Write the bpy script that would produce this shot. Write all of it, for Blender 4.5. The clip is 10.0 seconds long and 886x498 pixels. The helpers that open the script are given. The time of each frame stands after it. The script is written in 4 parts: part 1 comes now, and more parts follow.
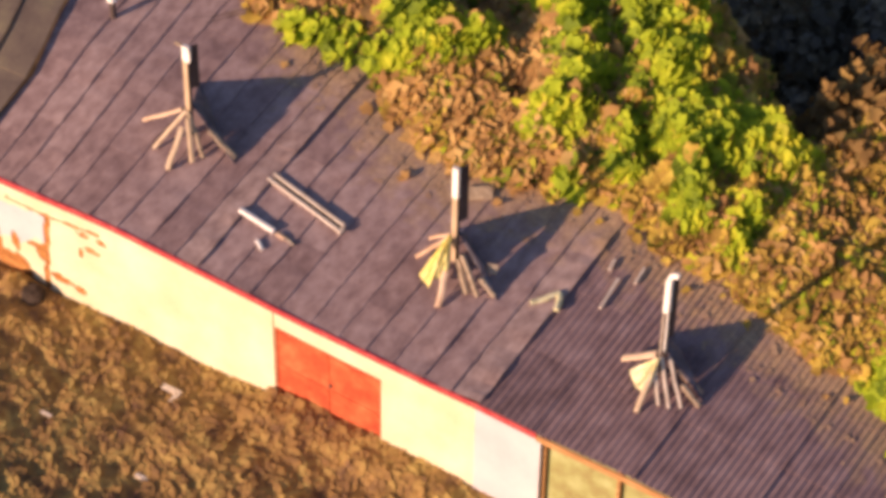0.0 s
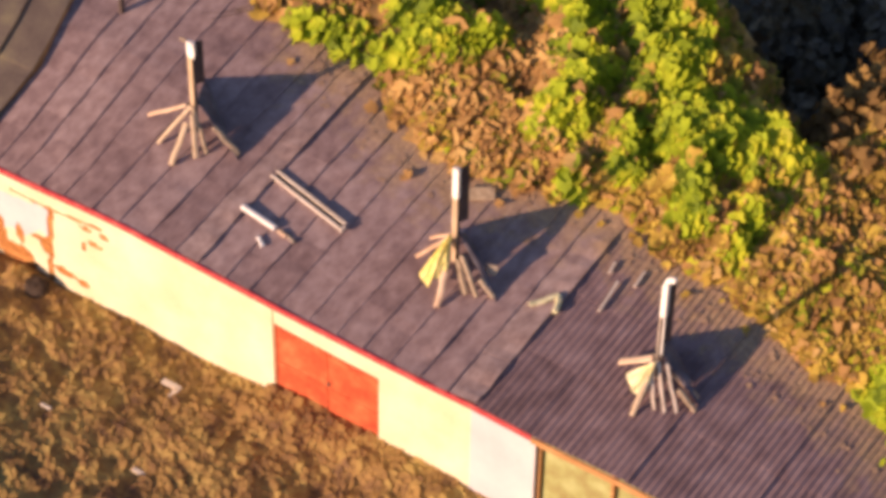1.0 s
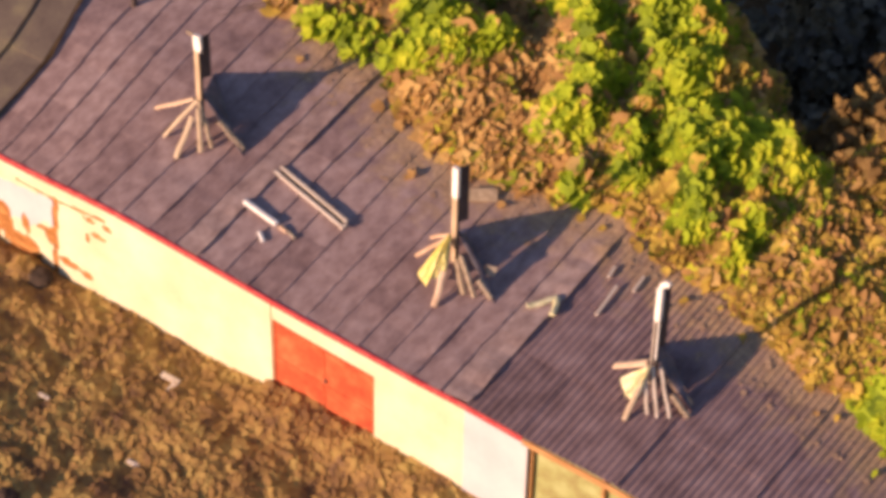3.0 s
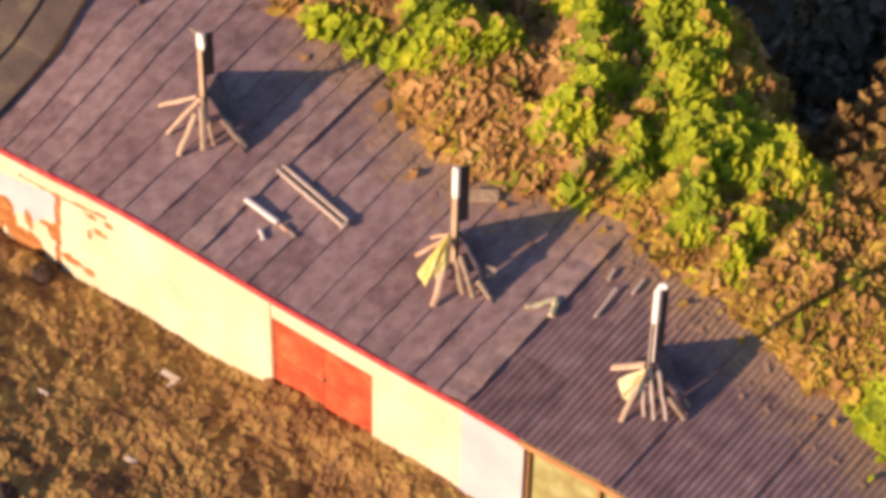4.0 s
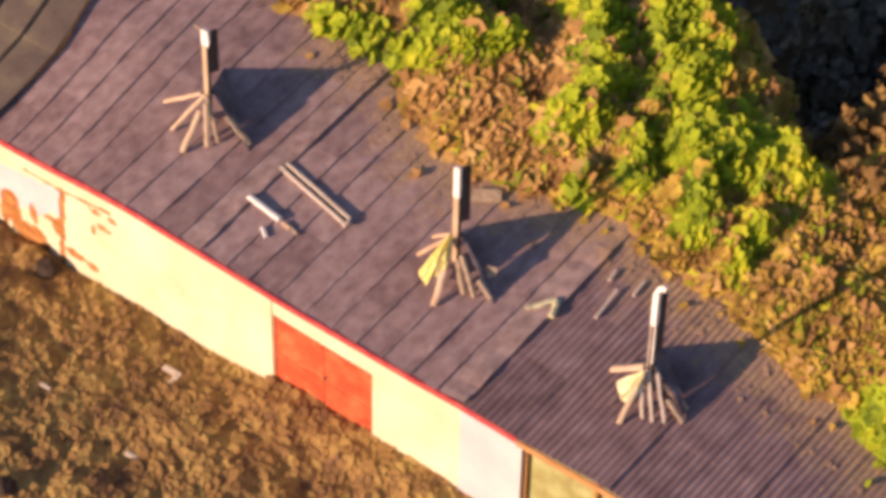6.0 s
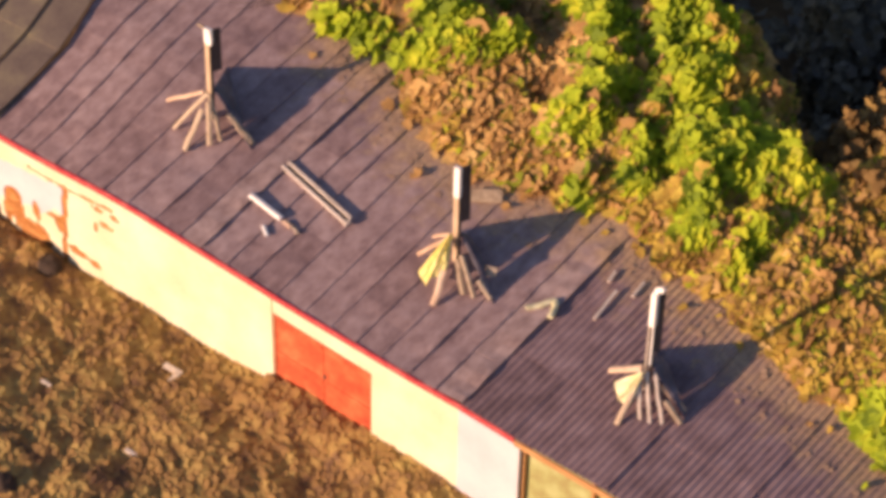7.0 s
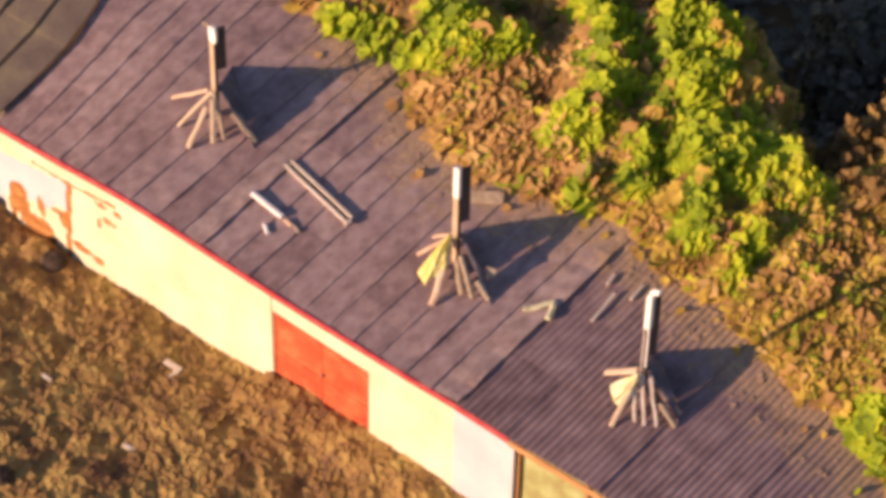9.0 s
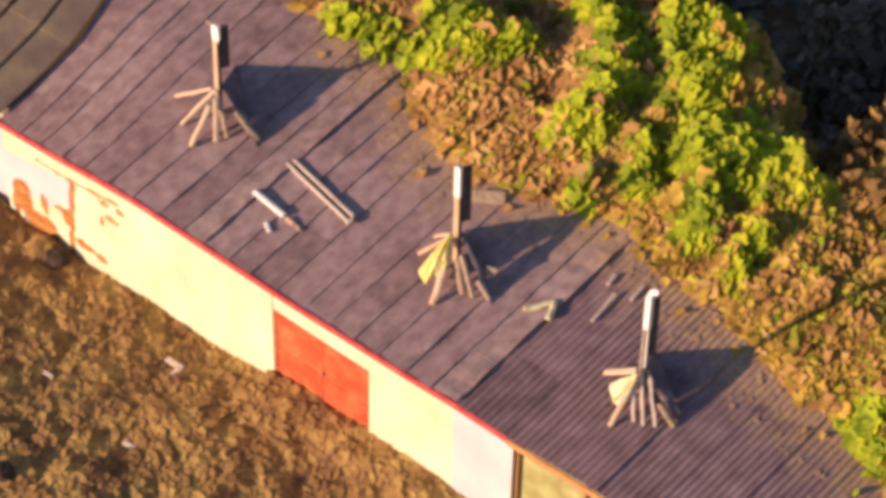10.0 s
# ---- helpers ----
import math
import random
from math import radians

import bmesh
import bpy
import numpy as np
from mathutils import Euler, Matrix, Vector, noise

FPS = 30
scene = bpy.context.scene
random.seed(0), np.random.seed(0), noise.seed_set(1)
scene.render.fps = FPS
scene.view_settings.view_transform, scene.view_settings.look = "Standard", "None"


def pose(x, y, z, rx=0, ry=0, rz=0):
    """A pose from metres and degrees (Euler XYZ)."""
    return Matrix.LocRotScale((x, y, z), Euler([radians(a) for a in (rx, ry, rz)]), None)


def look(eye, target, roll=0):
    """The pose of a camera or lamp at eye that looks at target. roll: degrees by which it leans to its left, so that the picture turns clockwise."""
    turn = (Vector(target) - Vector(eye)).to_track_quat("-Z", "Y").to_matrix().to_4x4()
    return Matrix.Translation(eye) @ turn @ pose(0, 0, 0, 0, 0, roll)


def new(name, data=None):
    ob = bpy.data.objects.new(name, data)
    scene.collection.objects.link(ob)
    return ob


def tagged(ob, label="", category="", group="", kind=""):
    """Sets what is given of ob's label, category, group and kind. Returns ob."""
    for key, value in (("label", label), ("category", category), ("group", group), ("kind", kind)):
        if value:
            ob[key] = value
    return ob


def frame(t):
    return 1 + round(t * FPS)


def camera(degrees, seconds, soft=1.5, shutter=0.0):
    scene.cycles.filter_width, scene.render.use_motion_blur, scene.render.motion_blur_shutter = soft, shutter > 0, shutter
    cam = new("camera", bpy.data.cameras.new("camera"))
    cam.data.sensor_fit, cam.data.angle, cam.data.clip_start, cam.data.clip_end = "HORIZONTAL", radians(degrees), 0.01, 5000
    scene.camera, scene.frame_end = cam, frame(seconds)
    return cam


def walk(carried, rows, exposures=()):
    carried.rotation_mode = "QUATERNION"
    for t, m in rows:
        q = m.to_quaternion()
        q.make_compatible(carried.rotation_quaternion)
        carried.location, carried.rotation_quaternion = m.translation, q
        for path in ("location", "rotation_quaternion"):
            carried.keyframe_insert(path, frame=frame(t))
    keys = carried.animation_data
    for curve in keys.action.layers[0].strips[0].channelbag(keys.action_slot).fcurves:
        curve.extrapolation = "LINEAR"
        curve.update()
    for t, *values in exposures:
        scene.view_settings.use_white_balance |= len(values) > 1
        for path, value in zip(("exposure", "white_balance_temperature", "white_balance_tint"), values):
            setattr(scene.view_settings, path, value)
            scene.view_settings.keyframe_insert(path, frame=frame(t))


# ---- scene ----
cam = camera(17.0, 10.0, soft=4.5)

EXPOSURE = [(0, 0.48, 7450, 38), (10, 0.48, 7450, 38)]
PATH = [
    (0, (21.843, -32.271, 45.782), (3.262, -2.912, 9.827), 1.15),
    (0.5, (22.237, -31.952, 45.796), (3.311, -2.850, 9.811), 1.16),
    (1, (22.601, -31.687, 45.804), (3.364, -2.805, 9.808), 1.19),
    (1.5, (22.927, -31.476, 45.754), (3.406, -2.755, 9.782), 1.21),
    (2, (23.245, -31.326, 45.651), (3.444, -2.715, 9.744), 1.24),
    (2.5, (23.578, -31.206, 45.525), (3.487, -2.686, 9.706), 1.27),
    (4, (24.558, -30.825, 45.200), (3.625, -2.603, 9.629), 1.33),
    (4.5, (24.709, -30.679, 45.157), (3.625, -2.562, 9.592), 1.35),
    (5, (24.748, -30.575, 45.232), (3.629, -2.560, 9.607), 1.36),
    (5.5, (24.812, -30.491, 45.316), (3.650, -2.573, 9.640), 1.37),
    (7, (25.336, -30.237, 45.379), (3.774, -2.598, 9.726), 1.40),
    (7.5, (25.568, -30.147, 45.359), (3.824, -2.596, 9.749), 1.43),
    (8, (25.816, -30.052, 45.332), (3.878, -2.594, 9.768), 1.45),
    (8.5, (26.022, -29.994, 45.299), (3.924, -2.602, 9.783), 1.47),
    (9, (26.188, -29.975, 45.257), (3.962, -2.614, 9.797), 1.47),
    (9.5, (26.363, -29.943, 45.218), (3.999, -2.630, 9.808), 1.47),
    (10, (26.570, -29.872, 45.192), (4.041, -2.646, 9.820), 1.46),
]
walk(cam, [(t, look(eye, target, roll)) for t, eye, target, roll in PATH], EXPOSURE)

# ---- light ----
SUN_EL, SHADOW = radians(10.0), Vector((0.43, 0.90, 0)).normalized()
world = bpy.data.worlds.new("world")
scene.world = world
world.use_nodes = True
sky = world.node_tree.nodes.new("ShaderNodeTexSky")
sky.sky_type = "NISHITA"
sky.sun_disc = False
sky.air_density, sky.dust_density, sky.ozone_density = 1.0, 0.3, 2.6
sky.sun_elevation = SUN_EL
sky.sun_rotation = math.atan2(-SHADOW.x, -SHADOW.y)
world.node_tree.links.new(sky.outputs[0], world.node_tree.nodes["Background"].inputs[0])
world.node_tree.nodes["Background"].inputs[1].default_value = 0.12
sun = new("sun", bpy.data.lights.new("sun", "SUN"))
sun.data.energy, sun.data.angle = 5.0, radians(0.9)
sun.data.color = (1.0, 0.80, 0.55)
toward = SHADOW * math.cos(SUN_EL) - Vector((0, 0, math.sin(SUN_EL)))
sun.matrix_world = look(-80 * toward, (0, 0, 0))

# ---- materials ----


def surface(name, cols, scale=3.0, fine=40.0, rough=0.8, bump=0.3, stretch=(1, 1, 1), island=0.0, obrand=0.0,
            metal=0.0, translucent=0.0, bump_dist=0.01, dust=None):
    """Two scales of noise over three colours; optional variation by piece or by leaf."""
    m = bpy.data.materials.new(name)
    m.use_nodes = True
    nt = m.node_tree
    nd, lk = nt.nodes, nt.links
    bs = nd["Principled BSDF"]
    tc = nd.new("ShaderNodeTexCoord")
    mp = nd.new("ShaderNodeMapping")
    mp.inputs["Scale"].default_value = stretch
    lk.new(tc.outputs["Object"], mp.inputs[0])
    big = nd.new("ShaderNodeTexNoise")
    big.inputs["Scale"].default_value, big.inputs["Detail"].default_value = scale, 6
    small = nd.new("ShaderNodeTexNoise")
    small.inputs["Scale"].default_value, small.inputs["Detail"].default_value = fine, 3
    lk.new(mp.outputs[0], big.inputs[0])
    lk.new(mp.outputs[0], small.inputs[0])
    total = nd.new("ShaderNodeMath")
    total.operation = "MULTIPLY_ADD"
    lk.new(small.outputs[0], total.inputs[0])
    total.inputs[1].default_value = 0.35
    lk.new(big.outputs[0], total.inputs[2])
    value = total.outputs[0]
    for amount, node, socket in ((island, "ShaderNodeNewGeometry", "Random Per Island"), (obrand, "ShaderNodeObjectInfo", "Random")):
        if amount:
            g = nd.new(node)
            a = nd.new("ShaderNodeMath")
            a.operation = "MULTIPLY_ADD"
            lk.new(g.outputs[socket], a.inputs[0])
            a.inputs[1].default_value = amount
            lk.new(value, a.inputs[2])
            b = nd.new("ShaderNodeMath")
            b.operation = "SUBTRACT"
            lk.new(a.outputs[0], b.inputs[0])
            b.inputs[1].default_value = amount / 2
            value = b.outputs[0]
    ramp = nd.new("ShaderNodeValToRGB")
    ramp.color_ramp.elements[0].position, ramp.color_ramp.elements[1].position = 0.4, 0.95
    ramp.color_ramp.elements[0].color = (*cols[0], 1)
    ramp.color_ramp.elements[1].color = (*cols[2], 1)
    ramp.color_ramp.elements.new(0.68).color = (*cols[1], 1)
    lk.new(value, ramp.inputs[0])
    colour = ramp.outputs[0]
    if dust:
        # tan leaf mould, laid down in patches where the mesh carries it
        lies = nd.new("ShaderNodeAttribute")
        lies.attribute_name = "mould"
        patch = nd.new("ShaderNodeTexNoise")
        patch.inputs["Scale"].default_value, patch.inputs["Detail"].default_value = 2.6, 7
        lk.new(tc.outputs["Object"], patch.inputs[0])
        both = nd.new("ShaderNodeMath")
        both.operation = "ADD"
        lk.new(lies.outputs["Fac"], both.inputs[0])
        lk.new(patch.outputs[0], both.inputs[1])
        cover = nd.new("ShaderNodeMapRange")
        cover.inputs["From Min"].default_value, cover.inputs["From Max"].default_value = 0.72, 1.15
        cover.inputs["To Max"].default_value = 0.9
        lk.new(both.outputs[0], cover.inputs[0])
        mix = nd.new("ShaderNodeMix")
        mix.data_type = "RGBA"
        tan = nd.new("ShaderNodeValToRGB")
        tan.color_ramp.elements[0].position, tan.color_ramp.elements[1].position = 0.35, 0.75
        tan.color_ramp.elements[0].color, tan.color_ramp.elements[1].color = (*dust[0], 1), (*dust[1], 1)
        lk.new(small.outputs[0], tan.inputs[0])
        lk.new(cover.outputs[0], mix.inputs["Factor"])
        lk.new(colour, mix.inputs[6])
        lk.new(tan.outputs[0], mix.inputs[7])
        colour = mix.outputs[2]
    lk.new(colour, bs.inputs["Base Color"])
    bs.inputs["Roughness"].default_value, bs.inputs["Metallic"].default_value = rough, metal
    if bump:
        bp = nd.new("ShaderNodeBump")
        bp.inputs["Strength"].default_value, bp.inputs["Distance"].default_value = bump, bump_dist
        lk.new(total.outputs[0], bp.inputs["Height"])
        lk.new(bp.outputs[0], bs.inputs["Normal"])
    if translucent:
        tr = nd.new("ShaderNodeBsdfTranslucent")
        lk.new(ramp.outputs[0], tr.inputs[0])
        mx = nd.new("ShaderNodeMixShader")
        mx.inputs[0].default_value = translucent
        lk.new(bs.outputs[0], mx.inputs[1])
        lk.new(tr.outputs[0], mx.inputs[2])
        lk.new(mx.outputs[0], nd["Material Output"].inputs[0])
    return m


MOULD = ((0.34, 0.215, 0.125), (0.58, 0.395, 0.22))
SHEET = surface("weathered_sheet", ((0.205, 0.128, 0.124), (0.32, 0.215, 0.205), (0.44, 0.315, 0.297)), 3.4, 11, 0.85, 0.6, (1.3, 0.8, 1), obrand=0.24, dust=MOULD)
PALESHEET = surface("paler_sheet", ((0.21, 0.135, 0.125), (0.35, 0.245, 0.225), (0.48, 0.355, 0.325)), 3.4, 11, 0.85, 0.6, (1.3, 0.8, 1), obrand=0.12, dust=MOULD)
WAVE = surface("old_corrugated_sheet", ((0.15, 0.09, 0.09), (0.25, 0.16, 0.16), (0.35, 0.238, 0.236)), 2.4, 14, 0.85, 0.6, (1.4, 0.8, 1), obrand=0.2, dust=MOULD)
MOSSY = surface("mossy_sheet", ((0.11, 0.08, 0.068), (0.17, 0.132, 0.10), (0.25, 0.21, 0.125)), 1.3, 12, 0.9, 0.5)
PLASTER = surface("cream_plaster", ((0.54, 0.49, 0.31), (0.64, 0.60, 0.42), (0.70, 0.67, 0.51)), 0.9, 18, 0.85, 0.3)
WHITEWASH = surface("whitewashed_plaster", ((0.42, 0.42, 0.46), (0.50, 0.50, 0.535), (0.56, 0.56, 0.58)), 0.9, 16, 0.8, 0.2)
OCHRE = surface("ochre_plaster", ((0.22, 0.16, 0.06), (0.30, 0.31, 0.12), (0.42, 0.44, 0.22)), 2.2, 12, 0.85, 0.4)
BRICK = surface("orange_brick", ((0.30, 0.10, 0.025), (0.46, 0.19, 0.05), (0.58, 0.30, 0.10)), 4, 45, 0.9, 0.5, obrand=0.4)
MORTAR = surface("lime_mortar", ((0.34, 0.24, 0.12), (0.48, 0.38, 0.22), (0.58, 0.48, 0.30)), 5, 50, 0.95, 0.5)
REDPAINT = surface("faded_red_paint", ((0.30, 0.02, 0.026), (0.46, 0.05, 0.058), (0.54, 0.12, 0.11)), 4, 40, 0.6, 0.3)
DOORPAINT = surface("orange_red_paint", ((0.30, 0.030, 0.012), (0.50, 0.090, 0.032), (0.60, 0.20, 0.08)), 1.6, 9, 0.6, 0.25)
PALEWOOD = surface("pale_dry_wood", ((0.38, 0.27, 0.17), (0.54, 0.41, 0.27), (0.66, 0.53, 0.38)), 3, 30, 0.8, 0.4, (4, 4, 0.6), obrand=0.3)
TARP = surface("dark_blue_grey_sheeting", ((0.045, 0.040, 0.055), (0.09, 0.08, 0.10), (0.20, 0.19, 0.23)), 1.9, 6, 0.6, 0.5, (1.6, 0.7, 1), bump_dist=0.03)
GREYWOOD = surface("grey_weathered_wood", ((0.20, 0.15, 0.11), (0.34, 0.27, 0.20), (0.48, 0.40, 0.31)), 3, 30, 0.85, 0.5, (4, 4, 0.6), obrand=0.3)
DARKTIMBER = surface("dark_timber", ((0.035, 0.024, 0.024), (0.07, 0.05, 0.048), (0.12, 0.09, 0.08)), 3, 30, 0.85, 0.5, (4, 4, 0.6))
DARKBOARD = surface("dark_matte_brown", ((0.045, 0.03, 0.028), (0.085, 0.06, 0.055), (0.13, 0.095, 0.085)), 3, 30, 0.9, 0.5)
WHITE = surface("chalky_white_paint", ((0.72, 0.70, 0.65), (0.84, 0.83, 0.78), (0.88, 0.87, 0.83)), 4, 30, 0.6, 0.2)
EAVEWOOD = surface("bare_orange_timber", ((0.26, 0.12, 0.04), (0.42, 0.21, 0.08), (0.54, 0.31, 0.14)), 3, 30, 0.8, 0.4, (0.6, 4, 4))
CREAMWOOD = surface("bleached_cream_wood", ((0.52, 0.42, 0.32), (0.70, 0.60, 0.49), (0.80, 0.72, 0.62)), 3, 30, 0.8, 0.4, (0.6, 4, 4))
PINKWOOD = surface("raw_pinkish_wood", ((0.42, 0.25, 0.15), (0.60, 0.40, 0.26), (0.72, 0.54, 0.38)), 3, 30, 0.8, 0.4, obrand=0.3)
CLOTH = surface("pale_yellow_cloth", ((0.60, 0.50, 0.12), (0.78, 0.70, 0.24), (0.84, 0.80, 0.42)), 5, 40, 0.9, 0.5)
PALECLOTH = surface("pale_cream_cloth", ((0.58, 0.52, 0.26), (0.74, 0.70, 0.42), (0.82, 0.80, 0.58)), 5, 40, 0.9, 0.5)
SOIL = surface("leafy_soil", ((0.07, 0.038, 0.015), (0.15, 0.085, 0.034), (0.24, 0.145, 0.06)), 1.5, 14, 0.95, 0.8, bump_dist=0.05)
DARKSTONE = surface("dark_stone", ((0.022, 0.013, 0.009), (0.04, 0.024, 0.016), (0.07, 0.045, 0.03)), 5, 30, 0.9, 0.6)
BARK = surface("brown_bark", ((0.05, 0.03, 0.02), (0.11, 0.07, 0.04), (0.18, 0.12, 0.07)), 5, 40, 0.9, 0.6, (3, 3, 1))
GREENLEAF = surface("yellow_green_leaves", ((0.16, 0.25, 0.014), (0.42, 0.55, 0.022), (0.70, 0.69, 0.045)), 0.8, 3, 0.8, 0, island=0.38, translucent=0.4)
DEEPLEAF = surface("mid_green_leaves", ((0.10, 0.14, 0.012), (0.28, 0.34, 0.022), (0.50, 0.50, 0.05)), 0.8, 3, 0.85, 0, island=0.42, translucent=0.4)
RUSTLEAF = surface("rust_brown_leaves", ((0.32, 0.165, 0.06), (0.60, 0.35, 0.12), (0.76, 0.52, 0.19)), 0.7, 3, 0.85, 0, island=0.40, translucent=0.4)
GOLDLEAF = surface("golden_brown_leaves", ((0.27, 0.15, 0.035), (0.58, 0.40, 0.07), (0.78, 0.62, 0.12)), 0.7, 3, 0.85, 0, island=0.40, translucent=0.4)
# leaf colour darkened to put in the shade behind the shed
SHADELEAF = surface("shade_dark_leaves", ((0.055, 0.05, 0.04), (0.12, 0.11, 0.075), (0.20, 0.17, 0.10)), 0.8, 4, 0.6, 0, island=0.4, translucent=0.15)
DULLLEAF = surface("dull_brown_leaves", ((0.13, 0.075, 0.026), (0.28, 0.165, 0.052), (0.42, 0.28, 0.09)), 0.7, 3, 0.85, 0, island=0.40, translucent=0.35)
LITTER = surface("flat_tan_leaf_litter", ((0.30, 0.19, 0.13), (0.44, 0.29, 0.185), (0.58, 0.40, 0.24)), 0.9, 4, 0.9, 0, island=0.26, translucent=0.1)
MATTED = surface("matted_dry_weeds", ((0.26, 0.14, 0.075), (0.48, 0.29, 0.115), (0.62, 0.45, 0.19)), 1.2, 9, 0.9, 0.8, bump_dist=0.05)
DRYLEAF = surface("dry_brown_litter", ((0.19, 0.10, 0.055), (0.45, 0.265, 0.09), (0.62, 0.45, 0.145)), 1.3, 4, 0.85, 0, island=0.27, translucent=0.3)

# ---- helpers of this scene ----


def mesh_of(name, bm):
    me = bpy.data.meshes.new(name)
    bmesh.ops.recalc_face_normals(bm, faces=bm.faces)
    bm.to_mesh(me)
    bm.free()
    return me


def part(name, bm, material, parent=None, label=""):
    me = mesh_of(name, bm)
    me.materials.append(material)
    ob = new(name, me)
    if parent is not None:
        ob.parent = parent
    if label:
        tagged(ob, label)
    return ob


def thing(name, at, label, category, group=""):
    ob = new(name)
    ob.location = at
    ob.empty_display_size = 0.2
    return tagged(ob, label, category, group)


def quad_loft(bm, rings, caps=True):
    """Joins rings of equally many points into a closed tube."""
    vs = [[bm.verts.new(p) for p in ring] for ring in rings]
    n = len(vs[0])
    for a, b in zip(vs, vs[1:]):
        for i in range(n):
            bm.faces.new((a[i], a[(i + 1) % n], b[(i + 1) % n], b[i]))
    if caps:
        bm.faces.new(vs[0][::-1])
        bm.faces.new(vs[-1])


def block(bm, a, b, bevel=0.0):
    made = bmesh.ops.create_cube(bm, size=1)["verts"]
    for v in made:
        v.co = Vector([(a[i] + b[i]) / 2 + v.co[i] * (b[i] - a[i]) for i in range(3)])
    if bevel:
        edges = list({e for v in made for e in v.link_edges})
        bmesh.ops.bevel(bm, geom=edges, offset=bevel, segments=2, affect="EDGES", profile=0.6)


def stick(bm, a, b, w, d, rng, sides=6, bend=0.014):
    """A slightly crooked stick of oval section from a to b."""
    a, b = Vector(a), Vector(b)
    along = (b - a).normalized()
    side = along.cross(Vector((0, 0, 1)))
    side = side.normalized() if side.length > 1e-3 else Vector((1, 0, 0))
    up = side.cross(along)
    rings = []
    for k in range(5):
        u = k / 4
        off = (side * rng.uniform(-bend, bend) + up * rng.uniform(-bend, bend)) * (0 if k in (0, 4) else 1)
        c = a.lerp(b, u) + off
        s = 1 - 0.15 * abs(u - 0.4) + rng.uniform(-0.06, 0.06)
        rings.append([c + side * math.cos(q) * w / 2 * s + up * math.sin(q) * d / 2 * s for q in [2 * math.pi * i / sides + 0.4 for i in range(sides)]])
    quad_loft(bm, rings)


def lerp_table(x, table):
    for (x0, v0), (x1, v1) in zip(table, table[1:]):
        if x <= x1:
            u = min(max((x - x0) / (x1 - x0), 0), 1)
            u = u * u * (3 - 2 * u) * 0.5 + u * 0.5
            return v0 + (v1 - v0) * u
    return table[-1][1]


EDGE_X = -10.36
# the old roof: a gentle pitch, with an eave that has sagged towards one end
PITCH = math.tan(radians(5.82))
EAVE_Y, EAVE_Z = -0.2, 2.6
SAG = [(-14, -0.45), (-9.8, -0.26), (-6.2, 0.0), (-2.0, -0.01), (1.0, 0.06), (2.5, 0.13), (3.8, 0.13), (6.0, 0.2), (12, 0.3)]


def roof_z(x, y):
    return EAVE_Z + PITCH * (y - EAVE_Y) + lerp_table(x, SAG) * max(0.0, 1 - max(y, -0.2) / 3.5)


def lean(x, y):
    """The sheets towards the far end run slightly askew."""
    far = min(1, max(0, (-9.7 - x) / 0.6))
    return x - 0.075 * min(1, max(0, (-6.6 - x) / 1.5)) * max(0, y - 0.6) - 0.24 * far * max(0, y - 2.4)


SEAMS = [EDGE_X, -9.74, -9.11, -8.46, -7.84, -7.08, -6.38, -5.62, -4.92, -4.35, -3.64, -3.04, -2.34, -1.59, -0.90, -0.26, 0.39, 1.09, 1.74, 2.41]
SHEET_EDGE = [0.075 if i == 18 else 0.052 if i == 8 else random.Random(500 + i).uniform(0.015, 0.029) for i in range(len(SEAMS))]


def sheet_step(i, y):
    """How far the free side of the sheets of row i stands off the next row."""
    return SHEET_EDGE[i] * max(0.3, 1 + 0.8 * noise.noise((y * 1.9, i * 3.1, 8)))


def top_z(x, y):
    """The upper face of the roof sheets."""
    for i, (a, b) in enumerate(zip(SEAMS, SEAMS[1:])):
        xa, xb = lean(a, y), lean(b, y)
        if xa <= x < xb:
            u = (x - xa) / (xb - xa)
            return roof_z(x, y) + 0.006 + sheet_step(i, y) * (0.84 * u if u < 0.5 else 0.42 + 1.16 * (u - 0.5))
    return roof_z(x, y) + 0.042


def along_x(name, x0, x1, step, section, material, parent=None, label=""):
    """A closed strip along x whose section, a list of (y, z), may change with x."""
    n = max(1, round((x1 - x0) / step))
    bm = bmesh.new()
    quad_loft(bm, [[(x, y, z) for y, z in section(x)] for x in (x0 + (x1 - x0) * i / n for i in range(n + 1))])
    return part(name, bm, material, parent, label)


# ---- ground ----
GROUND = -0.75


def ground_z(x, y):
    near = math.exp(-((x / 40) ** 2 + (y / 40) ** 2))
    return GROUND + near * (0.10 * noise.noise((x * 0.5, y * 0.5, 0)) + 0.04 * noise.noise((x * 2, y * 2, 3)))


def ground_sheet():
    bm = bmesh.new()
    cuts = sorted({*(-3000, -1200, -500, -200, -100, -60, -40, -30, 3000, 1200, 500, 200, 100, 60, 40, 30), *[i * 0.5 for i in range(-48, 49)]})
    vs = [[bm.verts.new((x, y, ground_z(x, y))) for x in cuts] for y in cuts]
    for r0, r1 in zip(vs, vs[1:]):
        for i in range(len(cuts) - 1):
            bm.faces.new((r0[i], r0[i + 1], r1[i + 1], r1[i]))
    ob = part("ground", bm, SOIL)
    tagged(ob, "dark leaf-covered soil around the old shed", "ground", kind="structure")


ground_sheet()

# ---- the shed's walls ----
X0, XW, X1, YB = -10.5, 3.75, 11.5, 8.2
DOOR_X0, DOOR_X1, DOOR_TOP = -2.55, 0.05, 1.76


def wall_top(x, y=0.0):
    return roof_z(x, y) - 0.09


